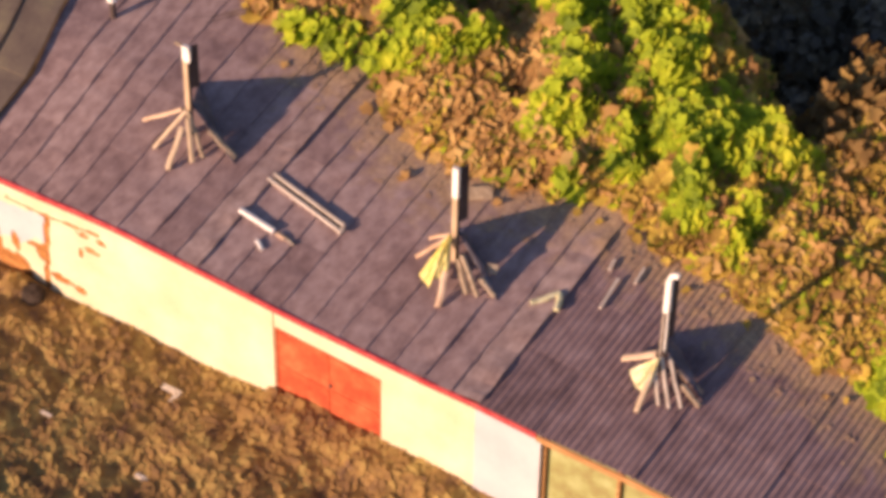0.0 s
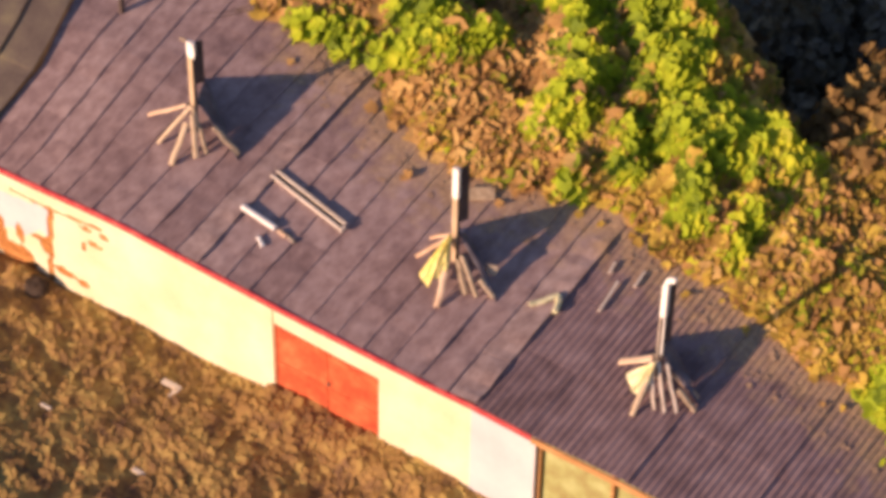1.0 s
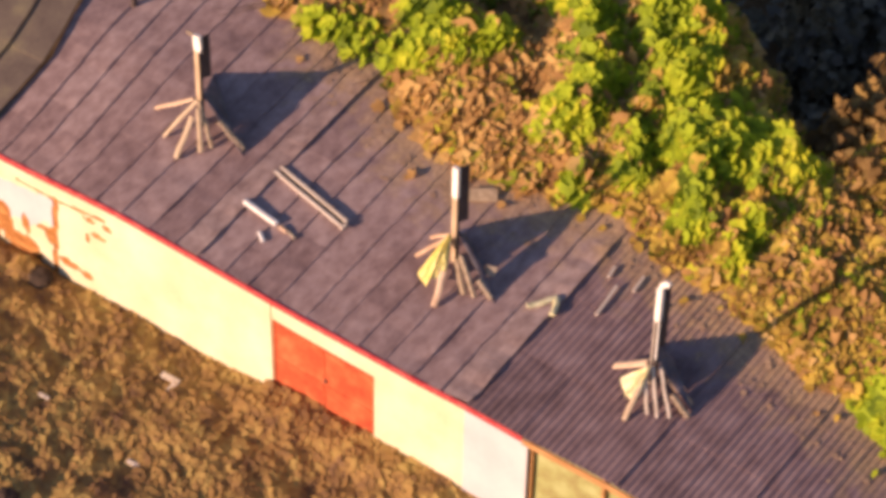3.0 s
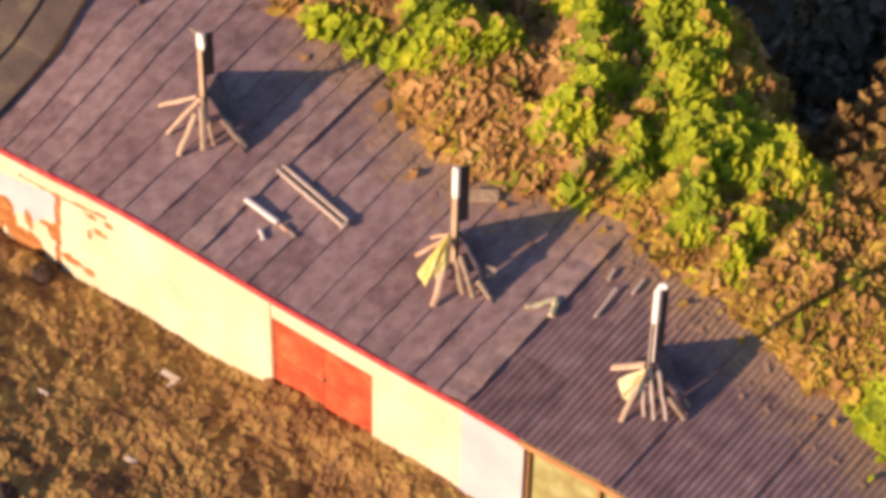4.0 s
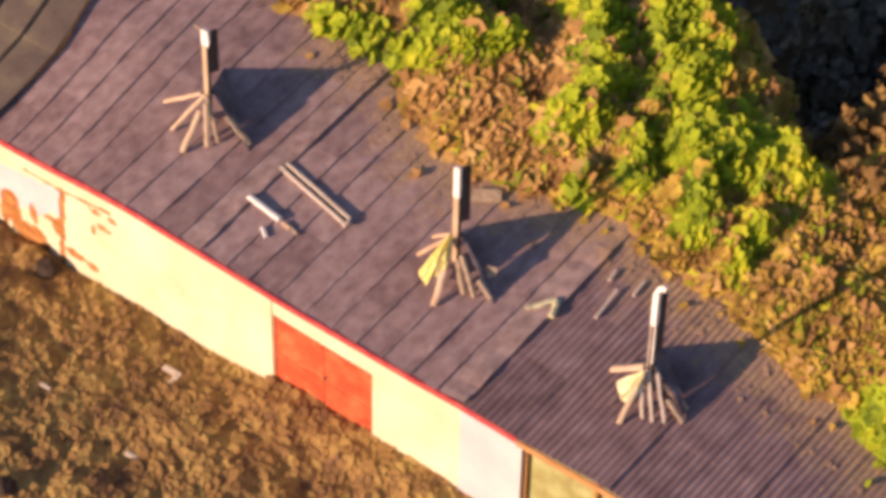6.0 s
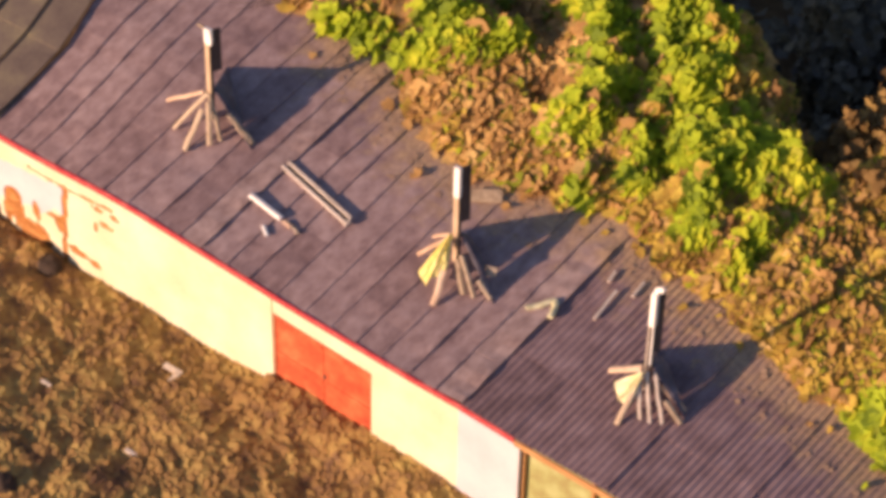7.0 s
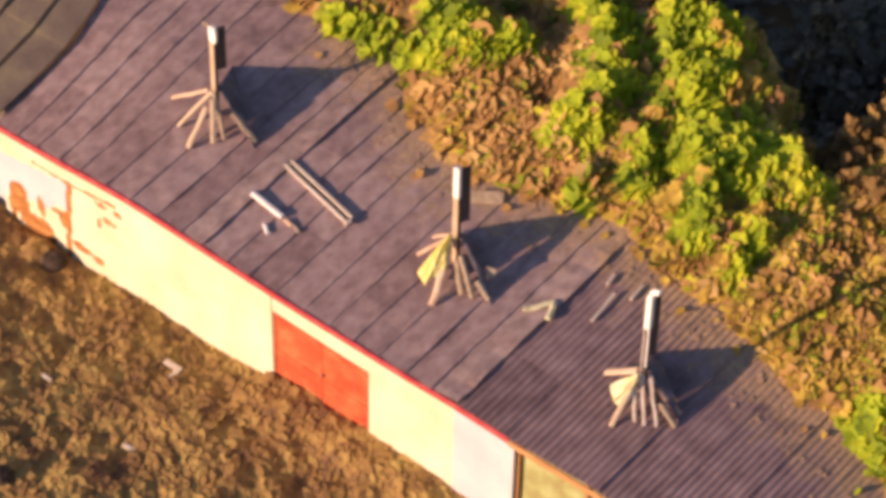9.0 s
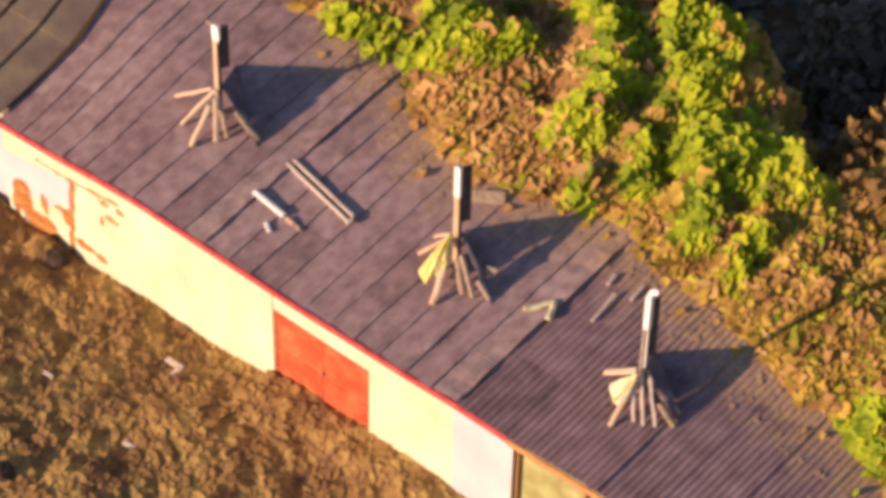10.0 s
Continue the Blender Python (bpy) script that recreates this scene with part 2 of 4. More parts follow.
def wall_run(name, x0, x1, y0, y1, z0, material, label, top=None, parent=None):
    ob = along_x(name, x0, x1, 0.7, lambda x: [(y0, z0), (y1, z0), (y1, top or wall_top(x, (y0 + y1) / 2)), (y0, top or wall_top(x, (y0 + y1) / 2))], material, parent)
    return tagged(ob, label, "wall", kind="structure")


front = wall_run("wall_front", X0, DOOR_X0, 0.0, 0.3, GROUND - 0.2, MORTAR, "sunlit cream-plastered brick wall with bare brick patches")
wall_run("wall_front_middle", DOOR_X1, 2.25, -0.03, 0.3, GROUND - 0.2, PLASTER, "sunlit cream-plastered wall beside the red door")
wall_run("wall_front_white", 2.25, XW, -0.036, 0.3, GROUND - 0.2, WHITEWASH, "whitewashed end stretch of the plastered wall")
along_x("wall_lintel", DOOR_X0, DOOR_X1, 0.5, lambda x: [(-0.03, DOOR_TOP), (0.3, DOOR_TOP), (0.3, wall_top(x, 0.15)), (-0.03, wall_top(x, 0.15))], PLASTER)
tagged(bpy.data.objects["wall_lintel"], "cream-plastered lintel over the red door", "wall", kind="structure")
wall_run("wall_front_ochre", XW, X1 - 0.2, 0.16, 0.45, GROUND - 0.2, OCHRE, "ochre plastered wall set back under corrugated sheets")
wall_run("wall_back", X0, X1 - 0.2, YB - 0.4, YB - 0.1, GROUND - 0.2, MORTAR, "plain mortared back wall behind the thicket")
for nm, x in (("wall_west", X0), ("wall_east", X1 - 0.5)):
    bm = bmesh.new()
    quad_loft(bm, [[(xx, 0.31, GROUND - 0.2), (xx, YB - 0.41, GROUND - 0.2), (xx, YB - 0.41, wall_top(xx, YB - 0.4)), (xx, 3.5, wall_top(xx, 3.5)), (xx, 0.46, wall_top(xx, 0.46)), (xx, 0.31, wall_top(xx, 0.46))] for xx in (x + 0.01, x + 0.29)])
    tagged(part(nm, bm, MORTAR), "mortared end wall of the shed", "wall", kind="structure")

# plaster skin with holes where the bricks show
HOLES = [(-9.98, 0.04, 0.25, 0.58), (-9.48, -0.42, 0.52, 0.38), (-9.34, 0.32, 0.12, 0.26), (-8.60, 0.38, 0.17, 0.26), (-8.12, -0.16, 0.30, 0.13),
         (-7.62, -0.22, 0.16, 0.12), (-7.42, 1.58, 0.20, 0.06), (-6.96, 1.60, 0.14, 0.09), (-7.2, 1.22, 0.22, 0.07), (-7.54, 0.98, 0.07, 0.16), (-10.25, -0.1, 0.13, 0.62)]
CRACKS = [((-8.38, 1.60), (-8.58, -0.65), 0.085), ((-9.45, 1.58), (-8.42, 1.61), 0.042), ((-8.40, 1.61), (-7.0, 1.80), 0.042), ((-8.95, 0.50), (-8.55, 0.56), 0.06)]


def from_segment(x, z, a, b):
    u = min(1, max(0, ((x - a[0]) * (b[0] - a[0]) + (z - a[1]) * (b[1] - a[1])) / ((b[0] - a[0]) ** 2 + (b[1] - a[1]) ** 2)))
    return math.hypot(x - a[0] - u * (b[0] - a[0]), z - a[1] - u * (b[1] - a[1]))


def bare(x, z):
    w = 0.35 * noise.noise((x * 3, z * 3, 1)) + 0.25 * noise.noise((x * 9, z * 9, 4))
    return any(((x - a) / c) ** 2 + ((z - b) / d) ** 2 < 1 + 1.5 * w for a, b, c, d in HOLES) or any(from_segment(x, z, a, b) < c * (1 + w) for a, b, c in CRACKS)


def whitened(x, z):
    """The stretch near the corner that still carries its whitewash."""
    return x < -8.45 and 0.42 + 0.25 * noise.noise((x * 2, 0, 3)) + 0.3 * (x + 9.3) < z < 1.43 + 0.15 * (x + 9.3)


def plaster_skin():
    step, nz = 0.055, 60
    n = int((DOOR_X0 - X0) / step)
    kind = {}
    for i in range(n):
        x = X0 + (i + 0.5) * step
        zt = wall_top(x, 0.15)
        for j in range(nz):
            z = GROUND + (zt - GROUND) * (j + 0.5) / nz
            if x > -6.2 or not bare(x, z):
                kind[i, j] = "whitewash" if whitened(x, z) else "plaster"
    for name, material, label in (("plaster", PLASTER, "broken cream plaster"), ("whitewash", WHITEWASH, "older bluish whitewash")):
        bm = bmesh.new()
        verts = {}

        def vert(i, j, y):
            if (i, j, y) not in verts:
                x = X0 + i * step
                z = GROUND + (wall_top(x, 0.15) - GROUND) * j / nz
                verts[i, j, y] = bm.verts.new((x + 0.012 * noise.noise((i, j, 0.5)), y, z + 0.012 * noise.noise((i, j, 7.5))))
            return verts[i, j, y]

        f, b = -0.03, -0.001
        for (i, j), k in kind.items():
            if k != name:
                continue
            bm.faces.new((vert(i, j, f), vert(i + 1, j, f), vert(i + 1, j + 1, f), vert(i, j + 1, f)))
            for (di, dj), (p, q) in (((-1, 0), ((0, 0), (0, 1))), ((1, 0), ((1, 0), (1, 1))), ((0, -1), ((0, 0), (1, 0))), ((0, 1), ((0, 1), (1, 1)))):
                if (i + di, j + dj) not in kind:
                    bm.faces.new((vert(i + p[0], j + p[1], f), vert(i + q[0], j + q[1], f), vert(i + q[0], j + q[1], b), vert(i + p[0], j + p[1], b)))
        part(name, bm, material, front, label)


plaster_skin()

# ---- door ----
door = thing("door", (0, 0, GROUND), "wide orange-red double door with scuffed paint", "door")
MID = -1.25
for a, b in ((DOOR_X0 + 0.04, MID - 0.006), (MID + 0.006, DOOR_X1 - 0.04)):
    bm = bmesh.new()
    block(bm, (a, 0.022, 0.0), (b, 0.07, DOOR_TOP - GROUND - 0.03), 0.006)
    leaf = part("door_leaf", bm, DOORPAINT, door)
    for k in range(3):
        z = 0.25 + k * 1.0
        bm = bmesh.new()
        block(bm, (a + 0.03, 0.005, z), (b - 0.03, 0.02, z + 0.12), 0.004)
        part("rail", bm, DOORPAINT, leaf)
bm = bmesh.new()
block(bm, (DOOR_X0 + 0.002, 0.0, 0), (DOOR_X0 + 0.038, 0.1, DOOR_TOP - GROUND - 0.002), 0.004)
block(bm, (DOOR_X1 - 0.038, 0.0, 0), (DOOR_X1 - 0.002, 0.1, DOOR_TOP - GROUND - 0.002), 0.004)
block(bm, (DOOR_X0 + 0.04, 0.0, DOOR_TOP - GROUND - 0.028), (DOOR_X1 - 0.04, 0.1, DOOR_TOP - GROUND - 0.002), 0.004)
part("door_frame", bm, DOORPAINT, door)

bm = bmesh.new()
block(bm, (MID + 0.01, -0.02, 1.46), (MID + 0.07, 0.018, 1.54), 0.008)
part("latch", bm, DARKTIMBER, leaf, "dark worn latch")

# posts of the set-back wall
for x in (3.79, 5.45, 7.4, 9.2):
    bm = bmesh.new()
    zt = roof_z(x, 0.05) - 0.1
    block(bm, (-0.036, -0.045, 0), (0.036, 0.045, zt - GROUND), 0.008)
    ob = part("post", bm, EAVEWOOD)
    ob.location = (x, 0.10, GROUND)
    tagged(ob, "orange-brown squared timber post against the ochre wall", "post", "posts of the ochre wall")

# ---- roof ----
roof = new("roof")
tagged(roof, "shallow shed roof of old flat and corrugated sheets", "roof", kind="structure")
deck = along_x("roof_deck", X0, X1, 0.7, lambda x: [(0.0, roof_z(x, 0.0) - 0.085), (3.5, roof_z(x, 3.5) - 0.085), (YB, roof_z(x, YB) - 0.085), (YB, roof_z(x, YB) - 0.045), (3.5, roof_z(x, 3.5) - 0.045), (0.0, roof_z(x, 0.0) - 0.045)], GREYWOOD, roof)


def edge_board(name, x0, x1, drop, rise, material, label):
    ob = along_x(name, x0, x1, 0.45, lambda x: [(EAVE_Y - 0.05, roof_z(x, EAVE_Y) - drop), (EAVE_Y - 0.012, roof_z(x, EAVE_Y) - drop), (EAVE_Y - 0.012, roof_z(x, EAVE_Y) + rise), (EAVE_Y - 0.05, roof_z(x, EAVE_Y) + rise)], material)
    tagged(ob, label, "trim", kind="structure")


edge_board("trim_red", X0, XW, 0.14, 0.018, REDPAINT, "faded red painted eave board along the roof edge")
edge_board("trim_bare", XW + 0.01, X1, 0.19, -0.035, EAVEWOOD, "bare orange-brown eave board under corrugated sheets")
along_x("soffit", X0, XW, 0.7, lambda x: [(EAVE_Y - 0.01, roof_z(x, EAVE_Y) - 0.12), (-0.04, roof_z(x, EAVE_Y) - 0.12), (-0.04, roof_z(x, EAVE_Y) - 0.09), (EAVE_Y - 0.01, roof_z(x, EAVE_Y) - 0.09)], PLASTER)
tagged(bpy.data.objects["soffit"], "cream painted soffit under the eave", "trim", kind="structure")

# ---- foliage ----


def leaves(name, pts, nrm, size, material, parent=None, label="", category="", kind="", group="", seed=1, broad=(0.55, 0.8), curl=(-0.05, 0.25)):
    """Many folded leaves, each a small blade of its own."""
    rng = np.random.default_rng(seed)
    pts, nrm, size = np.asarray(pts, float), np.asarray(nrm, float), np.asarray(size, float)
    n = len(pts)
    nrm = nrm / np.linalg.norm(nrm, axis=1, keepdims=True)
    r = rng.normal(size=(n, 3))
    d = np.cross(nrm, r)
    d /= np.linalg.norm(d, axis=1, keepdims=True)
    s = np.cross(d, nrm)
    L = size[:, None]
    fold = rng.uniform(*curl, (n, 1))
    wide = rng.uniform(*broad, (n, 1))
    half = [(-0.44, 0.40, 0.6), (-0.14, 0.86, 1.0), (0.04, 0.46, 0.6), (0.30, 0.52, 0.7)]
    right = [pts + d * L * a + s * L * wide * b + nrm * L * fold * c for a, b, c in half]
    left = [pts + d * L * a - s * L * wide * b + nrm * L * fold * c for a, b, c in half[::-1]]
    v = np.stack([pts - d * L * 0.5, *right, pts + d * L * 0.5 - nrm * L * 0.1, *left], 1).reshape(-1, 3)
    base = np.arange(n)[:, None] * 10
    f = np.concatenate([base + q for q in ([0, 1, 2, 3], [0, 3, 4, 5], [0, 5, 6, 7], [0, 7, 8, 9])], 1).reshape(-1, 4)
    me = bpy.data.meshes.new(name)
    me.from_pydata(v.tolist(), [], f.tolist())
    me.polygons.foreach_set("use_smooth", [True] * len(f))
    me.materials.append(material)
    ob = new(name, me)
    if parent is not None:
        ob.parent = parent
    return tagged(ob, label, category, group, kind)


def blob_points(rng, blobs, per_m2, lumps=1.0):
    """Points and normals over the upper skin of lumpy mounds."""
    P, N = [], []
    for (cx, cy, cz, rx, ry, rz) in blobs:
        n = int(per_m2 * 2.6 * math.pi * (rx * ry * rz) ** (2 / 3))
        for _ in range(n):
            z = rng.uniform(-0.45, 1)
            q = rng.uniform(0, 2 * math.pi)
            h = math.sqrt(1 - z * z)
            u = (h * math.cos(q), h * math.sin(q), z)
            k = 0.85 + lumps * (0.30 * noise.noise((u[0] * 1.9 + cx, u[1] * 1.9 + cy, u[2] * 1.9)) + 0.18 * noise.noise((u[0] * 5 + cx, u[1] * 5 + cy, u[2] * 5))) - abs(rng.gauss(0, 0.10))
            P.append((cx + rx * u[0] * k, cy + ry * u[1] * k, cz + rz * u[2] * k))
            N.append((u[0] + rng.gauss(0, 0.55) - 0.7 * SHADOW.x, u[1] + rng.gauss(0, 0.55) - 0.7 * SHADOW.y, u[2] + rng.gauss(0, 0.55) + 0.25))
    return P, N


def shrub(blobs, material, label, seed, lumps=1.9, size=(0.17, 0.34), per_m2=75, group="shrubs behind the shed", root=None):
    rng = random.Random(seed)
    cx = sum(b[0] for b in blobs) / len(blobs)
    cy = max(b[1] for b in blobs)
    base = Vector(root) if root else Vector((cx, max(cy, YB + 0.4), GROUND))
    ob = thing("shrub", base, label, "shrub", group)
    bm = bmesh.new()
    for b in blobs:
        top = Vector(b[:3]) - base
        root = Vector((rng.uniform(-0.25, 0.25), rng.uniform(-0.2, 0.2), -0.05))
        knee = root.lerp(top, 0.5) + Vector((0, 0, 0.6)) if b[1] < YB else root.lerp(top, 0.5) + Vector((rng.uniform(-0.2, 0.2), 0, 0))
        if b[1] < YB and not root:
            knee = Vector((top.x * 0.5, 0.0, roof_z(cx, YB) - GROUND + 0.5))
        pts = [root, root.lerp(knee, 0.5) + Vector((rng.uniform(-0.1, 0.1), 0.08, 0)), knee, knee.lerp(top, 0.5) + Vector((0, 0, 0.12)), top]
        rings = []
        for i, p in enumerate(pts):
            r = 0.06 * (1 - 0.18 * i)
            rings.append([p + Vector((math.cos(a) * r, math.sin(a) * r, 0.3 * r * math.sin(a))) for a in [k * math.pi / 3 for k in range(6)]])
        quad_loft(bm, rings)
    part("stem", bm, BARK, ob)
    P, N = blob_points(rng, [(b[0] - base.x, b[1] - base.y, b[2] - base.z, *b[3:]) for b in blobs], per_m2, lumps)
    leaves("foliage", P, N, [rng.uniform(*size) for _ in P], material, ob, seed=seed)
    return ob


DG = "mid-green shrub with broad leaves behind the roof"
shrub([(-6.4, 8.9, 3.5, 1.0, 0.8, 0.9), (-5.0, 8.8, 3.4, 0.9, 0.8, 0.9), (-7.6, 8.7, 3.2, 0.9, 0.8, 0.8)], DEEPLEAF, DG, 3)
shrub([(-4.0, 9.2, 3.5, 1.0, 0.8, 0.9), (-2.8, 9.6, 3.5, 0.9, 0.9, 0.9), (-3.4, 10.6, 3.3, 1.0, 0.9, 0.9)], DEEPLEAF, DG, 4)
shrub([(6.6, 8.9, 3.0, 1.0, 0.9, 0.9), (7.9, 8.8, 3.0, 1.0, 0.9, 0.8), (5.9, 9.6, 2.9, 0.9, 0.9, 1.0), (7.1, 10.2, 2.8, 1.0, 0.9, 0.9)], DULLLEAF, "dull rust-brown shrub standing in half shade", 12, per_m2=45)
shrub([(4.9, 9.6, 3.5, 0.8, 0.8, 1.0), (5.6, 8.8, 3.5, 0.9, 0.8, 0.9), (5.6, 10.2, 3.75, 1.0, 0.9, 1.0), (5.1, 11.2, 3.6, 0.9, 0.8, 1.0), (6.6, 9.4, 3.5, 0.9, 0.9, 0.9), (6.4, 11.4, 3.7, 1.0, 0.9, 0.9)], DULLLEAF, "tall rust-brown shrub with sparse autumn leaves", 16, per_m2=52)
shrub([(3.4, 11.0, 1.4, 1.0, 1.0, 1.1), (3.9, 12.6, 1.4, 1.1, 1.1, 1.1), (2.4, 12.8, 1.6, 1.1, 1.0, 1.1)], SHADELEAF, "dark green shrub behind the shed, deep shade put into its leaf colour", 13, per_m2=45)
shrub([(3.8, 14.0, 1.8, 1.5, 1.2, 1.3), (5.6, 13.6, 1.6, 1.3, 1.2, 1.2), (1.8, 14.6, 2.0, 1.4, 1.2, 1.3)], SHADELEAF, "dark green shrub behind the shed, deep shade put into its leaf colour", 15, per_m2=40)
shrub([(-9.8, 8.9, 2.8, 1.2, 0.9, 0.9), (-8.8, 9.8, 2.8, 1.3, 0.9, 0.9)], DEEPLEAF, "dark green shrub behind the far roof corner", 14, per_m2=45)


# creeper and scrub grown over the rear of the roof, one uneven canopy in several leaf colours
FRINGE = [(-11, 6.7), (-8.6, 6.4), (-7.0, 6.1), (-5.9, 5.75), (-4.8, 5.95), (-4.1, 5.95), (-3.2, 5.2), (-2.45, 4.8), (-0.9, 4.7), (0.6, 5.1), (2.2, 5.45), (3.6, 5.0), (5.6, 4.7), (7.2, 4.2), (8.4, 4.0), (9.2, 3.6), (11.4, 2.9)]
REAR = [(-11, 7.6), (-8, 8.6), (-4, 9.4), (-1, 10.8), (1.4, 10.6), (2.4, 9.9), (3.6, 9.0), (4.9, 8.4), (5.3, 8.9), (5.9, 10.2), (7.0, 10.8), (12, 8.5)]
GREEN = [[(-6.4, 5.8), (-5.9, 6.1), (-4.8, 6.2), (-4.0, 6.3), (-3.3, 6.9), (-2.6, 7.6)], [(-1.8, 9.4), (-1.0, 8.8), (-0.3, 8.0), (0.15, 7.2), (-0.05, 6.5)],
         [(0.0, 10.7), (0.5, 9.7), (1.0, 9.0), (1.6, 8.2), (2.3, 7.8), (2.9, 7.4), (3.6, 7.8), (4.2, 8.0)], [(3.0, 6.9), (3.2, 6.4), (3.7, 5.8)], [(1.4, 7.0), (1.8, 6.2)],
         [(8.9, 4.2), (9.3, 3.5), (9.8, 2.9)], [(-4.4, 7.1), (-3.5, 7.5)], [(4.7, 5.5), (4.65, 6.4)], [(0.7, 5.7), (1.1, 5.1)]]
WIDE = (0.5, 0.68, 1.12, 0.42, 0.40, 0.55, 0.5, 0.30, 0.30)
HOLLOWS = [(-0.75, 10.0, 0.2), (-0.35, 9.4, 0.2), (0.05, 8.75, 0.18), (-1.1, 6.75, 0.32), (3.95, 6.75, 0.2), (4.95, 6.0, 0.3), (-3.1, 8.2, 0.5), (-2.3, 8.7, 0.4), (0.55, 7.6, 0.3), (2.3, 6.6, 0.28)]


def near_line(x, y, line):
    best = 9.0
    for (ax, ay), (bx, by) in zip(line, line[1:]):
        u = min(1, max(0, ((x - ax) * (bx - ax) + (y - ay) * (by - ay)) / ((bx - ax) ** 2 + (by - ay) ** 2)))
        best = min(best, math.hypot(x - ax - u * (bx - ax), y - ay - u * (by - ay)))
    return best


def green_share(x, y):
    return max(math.exp(-((near_line(x, y, g) / w) ** 2)) for g, w in zip(GREEN, WIDE))


def canopy():
    rng = random.Random(21)
    sets = {k: ([], [], []) for k in ("green", "mid", "gold", "rust")}
    made = 0
    while made < 26000:
        x = rng.uniform(-10.5, 11.4)
        yf = lerp_table(x, FRINGE) + 0.5 * noise.noise((x * 1.3, 0, 21)) + 0.25 * noise.noise((x * 4, 1, 21))
        t = rng.uniform(-0.9, 6.0)
        y = yf + t
        back = lerp_table(x, REAR) + 0.5 * noise.noise((x * 1.5, 5, 2)) - y
        if back < -0.3 or (x < -7 and t > 1.0 and rng.random() < 0.3):
            continue
        keep = 0.04 * math.exp(t * 4.5) if t < 0 else 0.35 + 0.65 * min(1, t / 0.7)
        hollow = max(math.exp(-((x - a) ** 2 + (y - b) ** 2) / r ** 2) for a, b, r in HOLLOWS)
        if rng.random() > keep * (1 - 0.92 * hollow) * (0.55 if x < -4 and t < 1.2 else 1):
            continue
        g = green_share(x, y)
        lump = 0.6 * noise.noise((x * 0.9, y * 0.9, 2)) + 0.42 * noise.noise((x * 2.3, y * 2.3, 5)) + 0.24 * noise.noise((x * 4, y * 4, 8))
        rise = max(0, min(1, t / 1.6))
        h = rise * (0.32 + (0.17 + 0.27 * g) * lump + 0.48 * g) * (1 - 0.7 * hollow) * min(1, max(0.15, 0.3 + back / 0.45))
        h = max(0.0, h)
        floor = top_z(x, min(y, YB))
        k = rng.random() ** (0.12 + 0.2 * g)
        z = floor + (0.02 if t < 0 else 0.05) + h * (0.35 + 0.65 * k)
        if t > 0.2:
            z += rng.uniform(-0.04, 0.05 + 0.09 * g)
        if y > YB:
            z += 0.24 * (y - YB) - (1 - k) * 1.1
        tilt = 0.18 if g < 0.4 else 0.34
        face = 0.55 if g < 0.4 else 0.9
        n = (rng.gauss(-0.35 * face, tilt), rng.gauss(-0.8 * face, tilt), 1)
        pick = g + 0.5 * noise.noise((x * 1.7, y * 1.7, 31)) + 0.25 * noise.noise((x * 4.5, y * 4.5, 33)) + rng.gauss(0, 0.2)
        if pick > 0.60:
            kind = "green"
        elif pick > 0.46:
            kind = "mid" if rng.random() < 0.6 else "green"
        elif rng.random() < 0.10:
            kind = "mid" if rng.random() < 0.6 else "green"
        elif x > 0.9 + 1.5 * noise.noise((x, y, 9)):
            kind = "gold" if rng.random() < 0.8 else "rust"
        else:
            kind = "rust" if rng.random() < 0.75 else "gold"
        P, N, S = sets[kind]
        P.append((x, y, z))
        N.append(n)
        S.append(rng.uniform(0.20, 0.44) * (0.6 if t < -0.1 else 1) * (1.25 if kind == "rust" else 1))
        made += 1
    for kind, name, material, label in (("green", "green_creeper", GREENLEAF, "bright yellow-green creeper climbing over the roof's rear"),
                                        ("mid", "mixed_creeper", DEEPLEAF, "mid-green leaves scattered through the roof creeper"),
                                        ("gold", "golden_creeper", GOLDLEAF, "golden-brown creeper spreading over corrugated roof sheets"),
                                        ("rust", "dry_creeper", RUSTLEAF, "rust-brown dry creeper spreading over the roof sheets")):
        P, N, S = sets[kind]
        leaves(name, P, N, S, material, None, label, "creeper", "stuff", seed=len(P))
    # woody runners under the leaves
    bm = bmesh.new()
    for i in range(46):
        x = rng.uniform(-6.5, 10.5)
        y = lerp_table(x, REAR) - 0.8
        y = min(y, YB - 0.2)
        p = Vector((x, y, roof_z(x, y) + 0.15))
        rings = []
        q = rng.uniform(-0.7, 0.7)
        for k in range(9):
            r = 0.028 * (1 - k / 10)
            rings.append([p + Vector((math.cos(a) * r, 0.0, math.sin(a) * r)) for a in (0.5, 1.8, 3.0, 4.3, 5.5)])
            q += rng.uniform(-0.35, 0.35)
            p = p + Vector((math.sin(q) * 0.33, -0.36, 0))
            p.z = roof_z(p.x, min(p.y, YB)) + 0.09 + 0.3 * max(0, noise.noise((p.x, p.y, 4)))
        quad_loft(bm, rings)
    tagged(part("creeper_runners", bm, BARK), "thin brown woody runners of the roof creeper", "creeper", kind="stuff")


canopy()


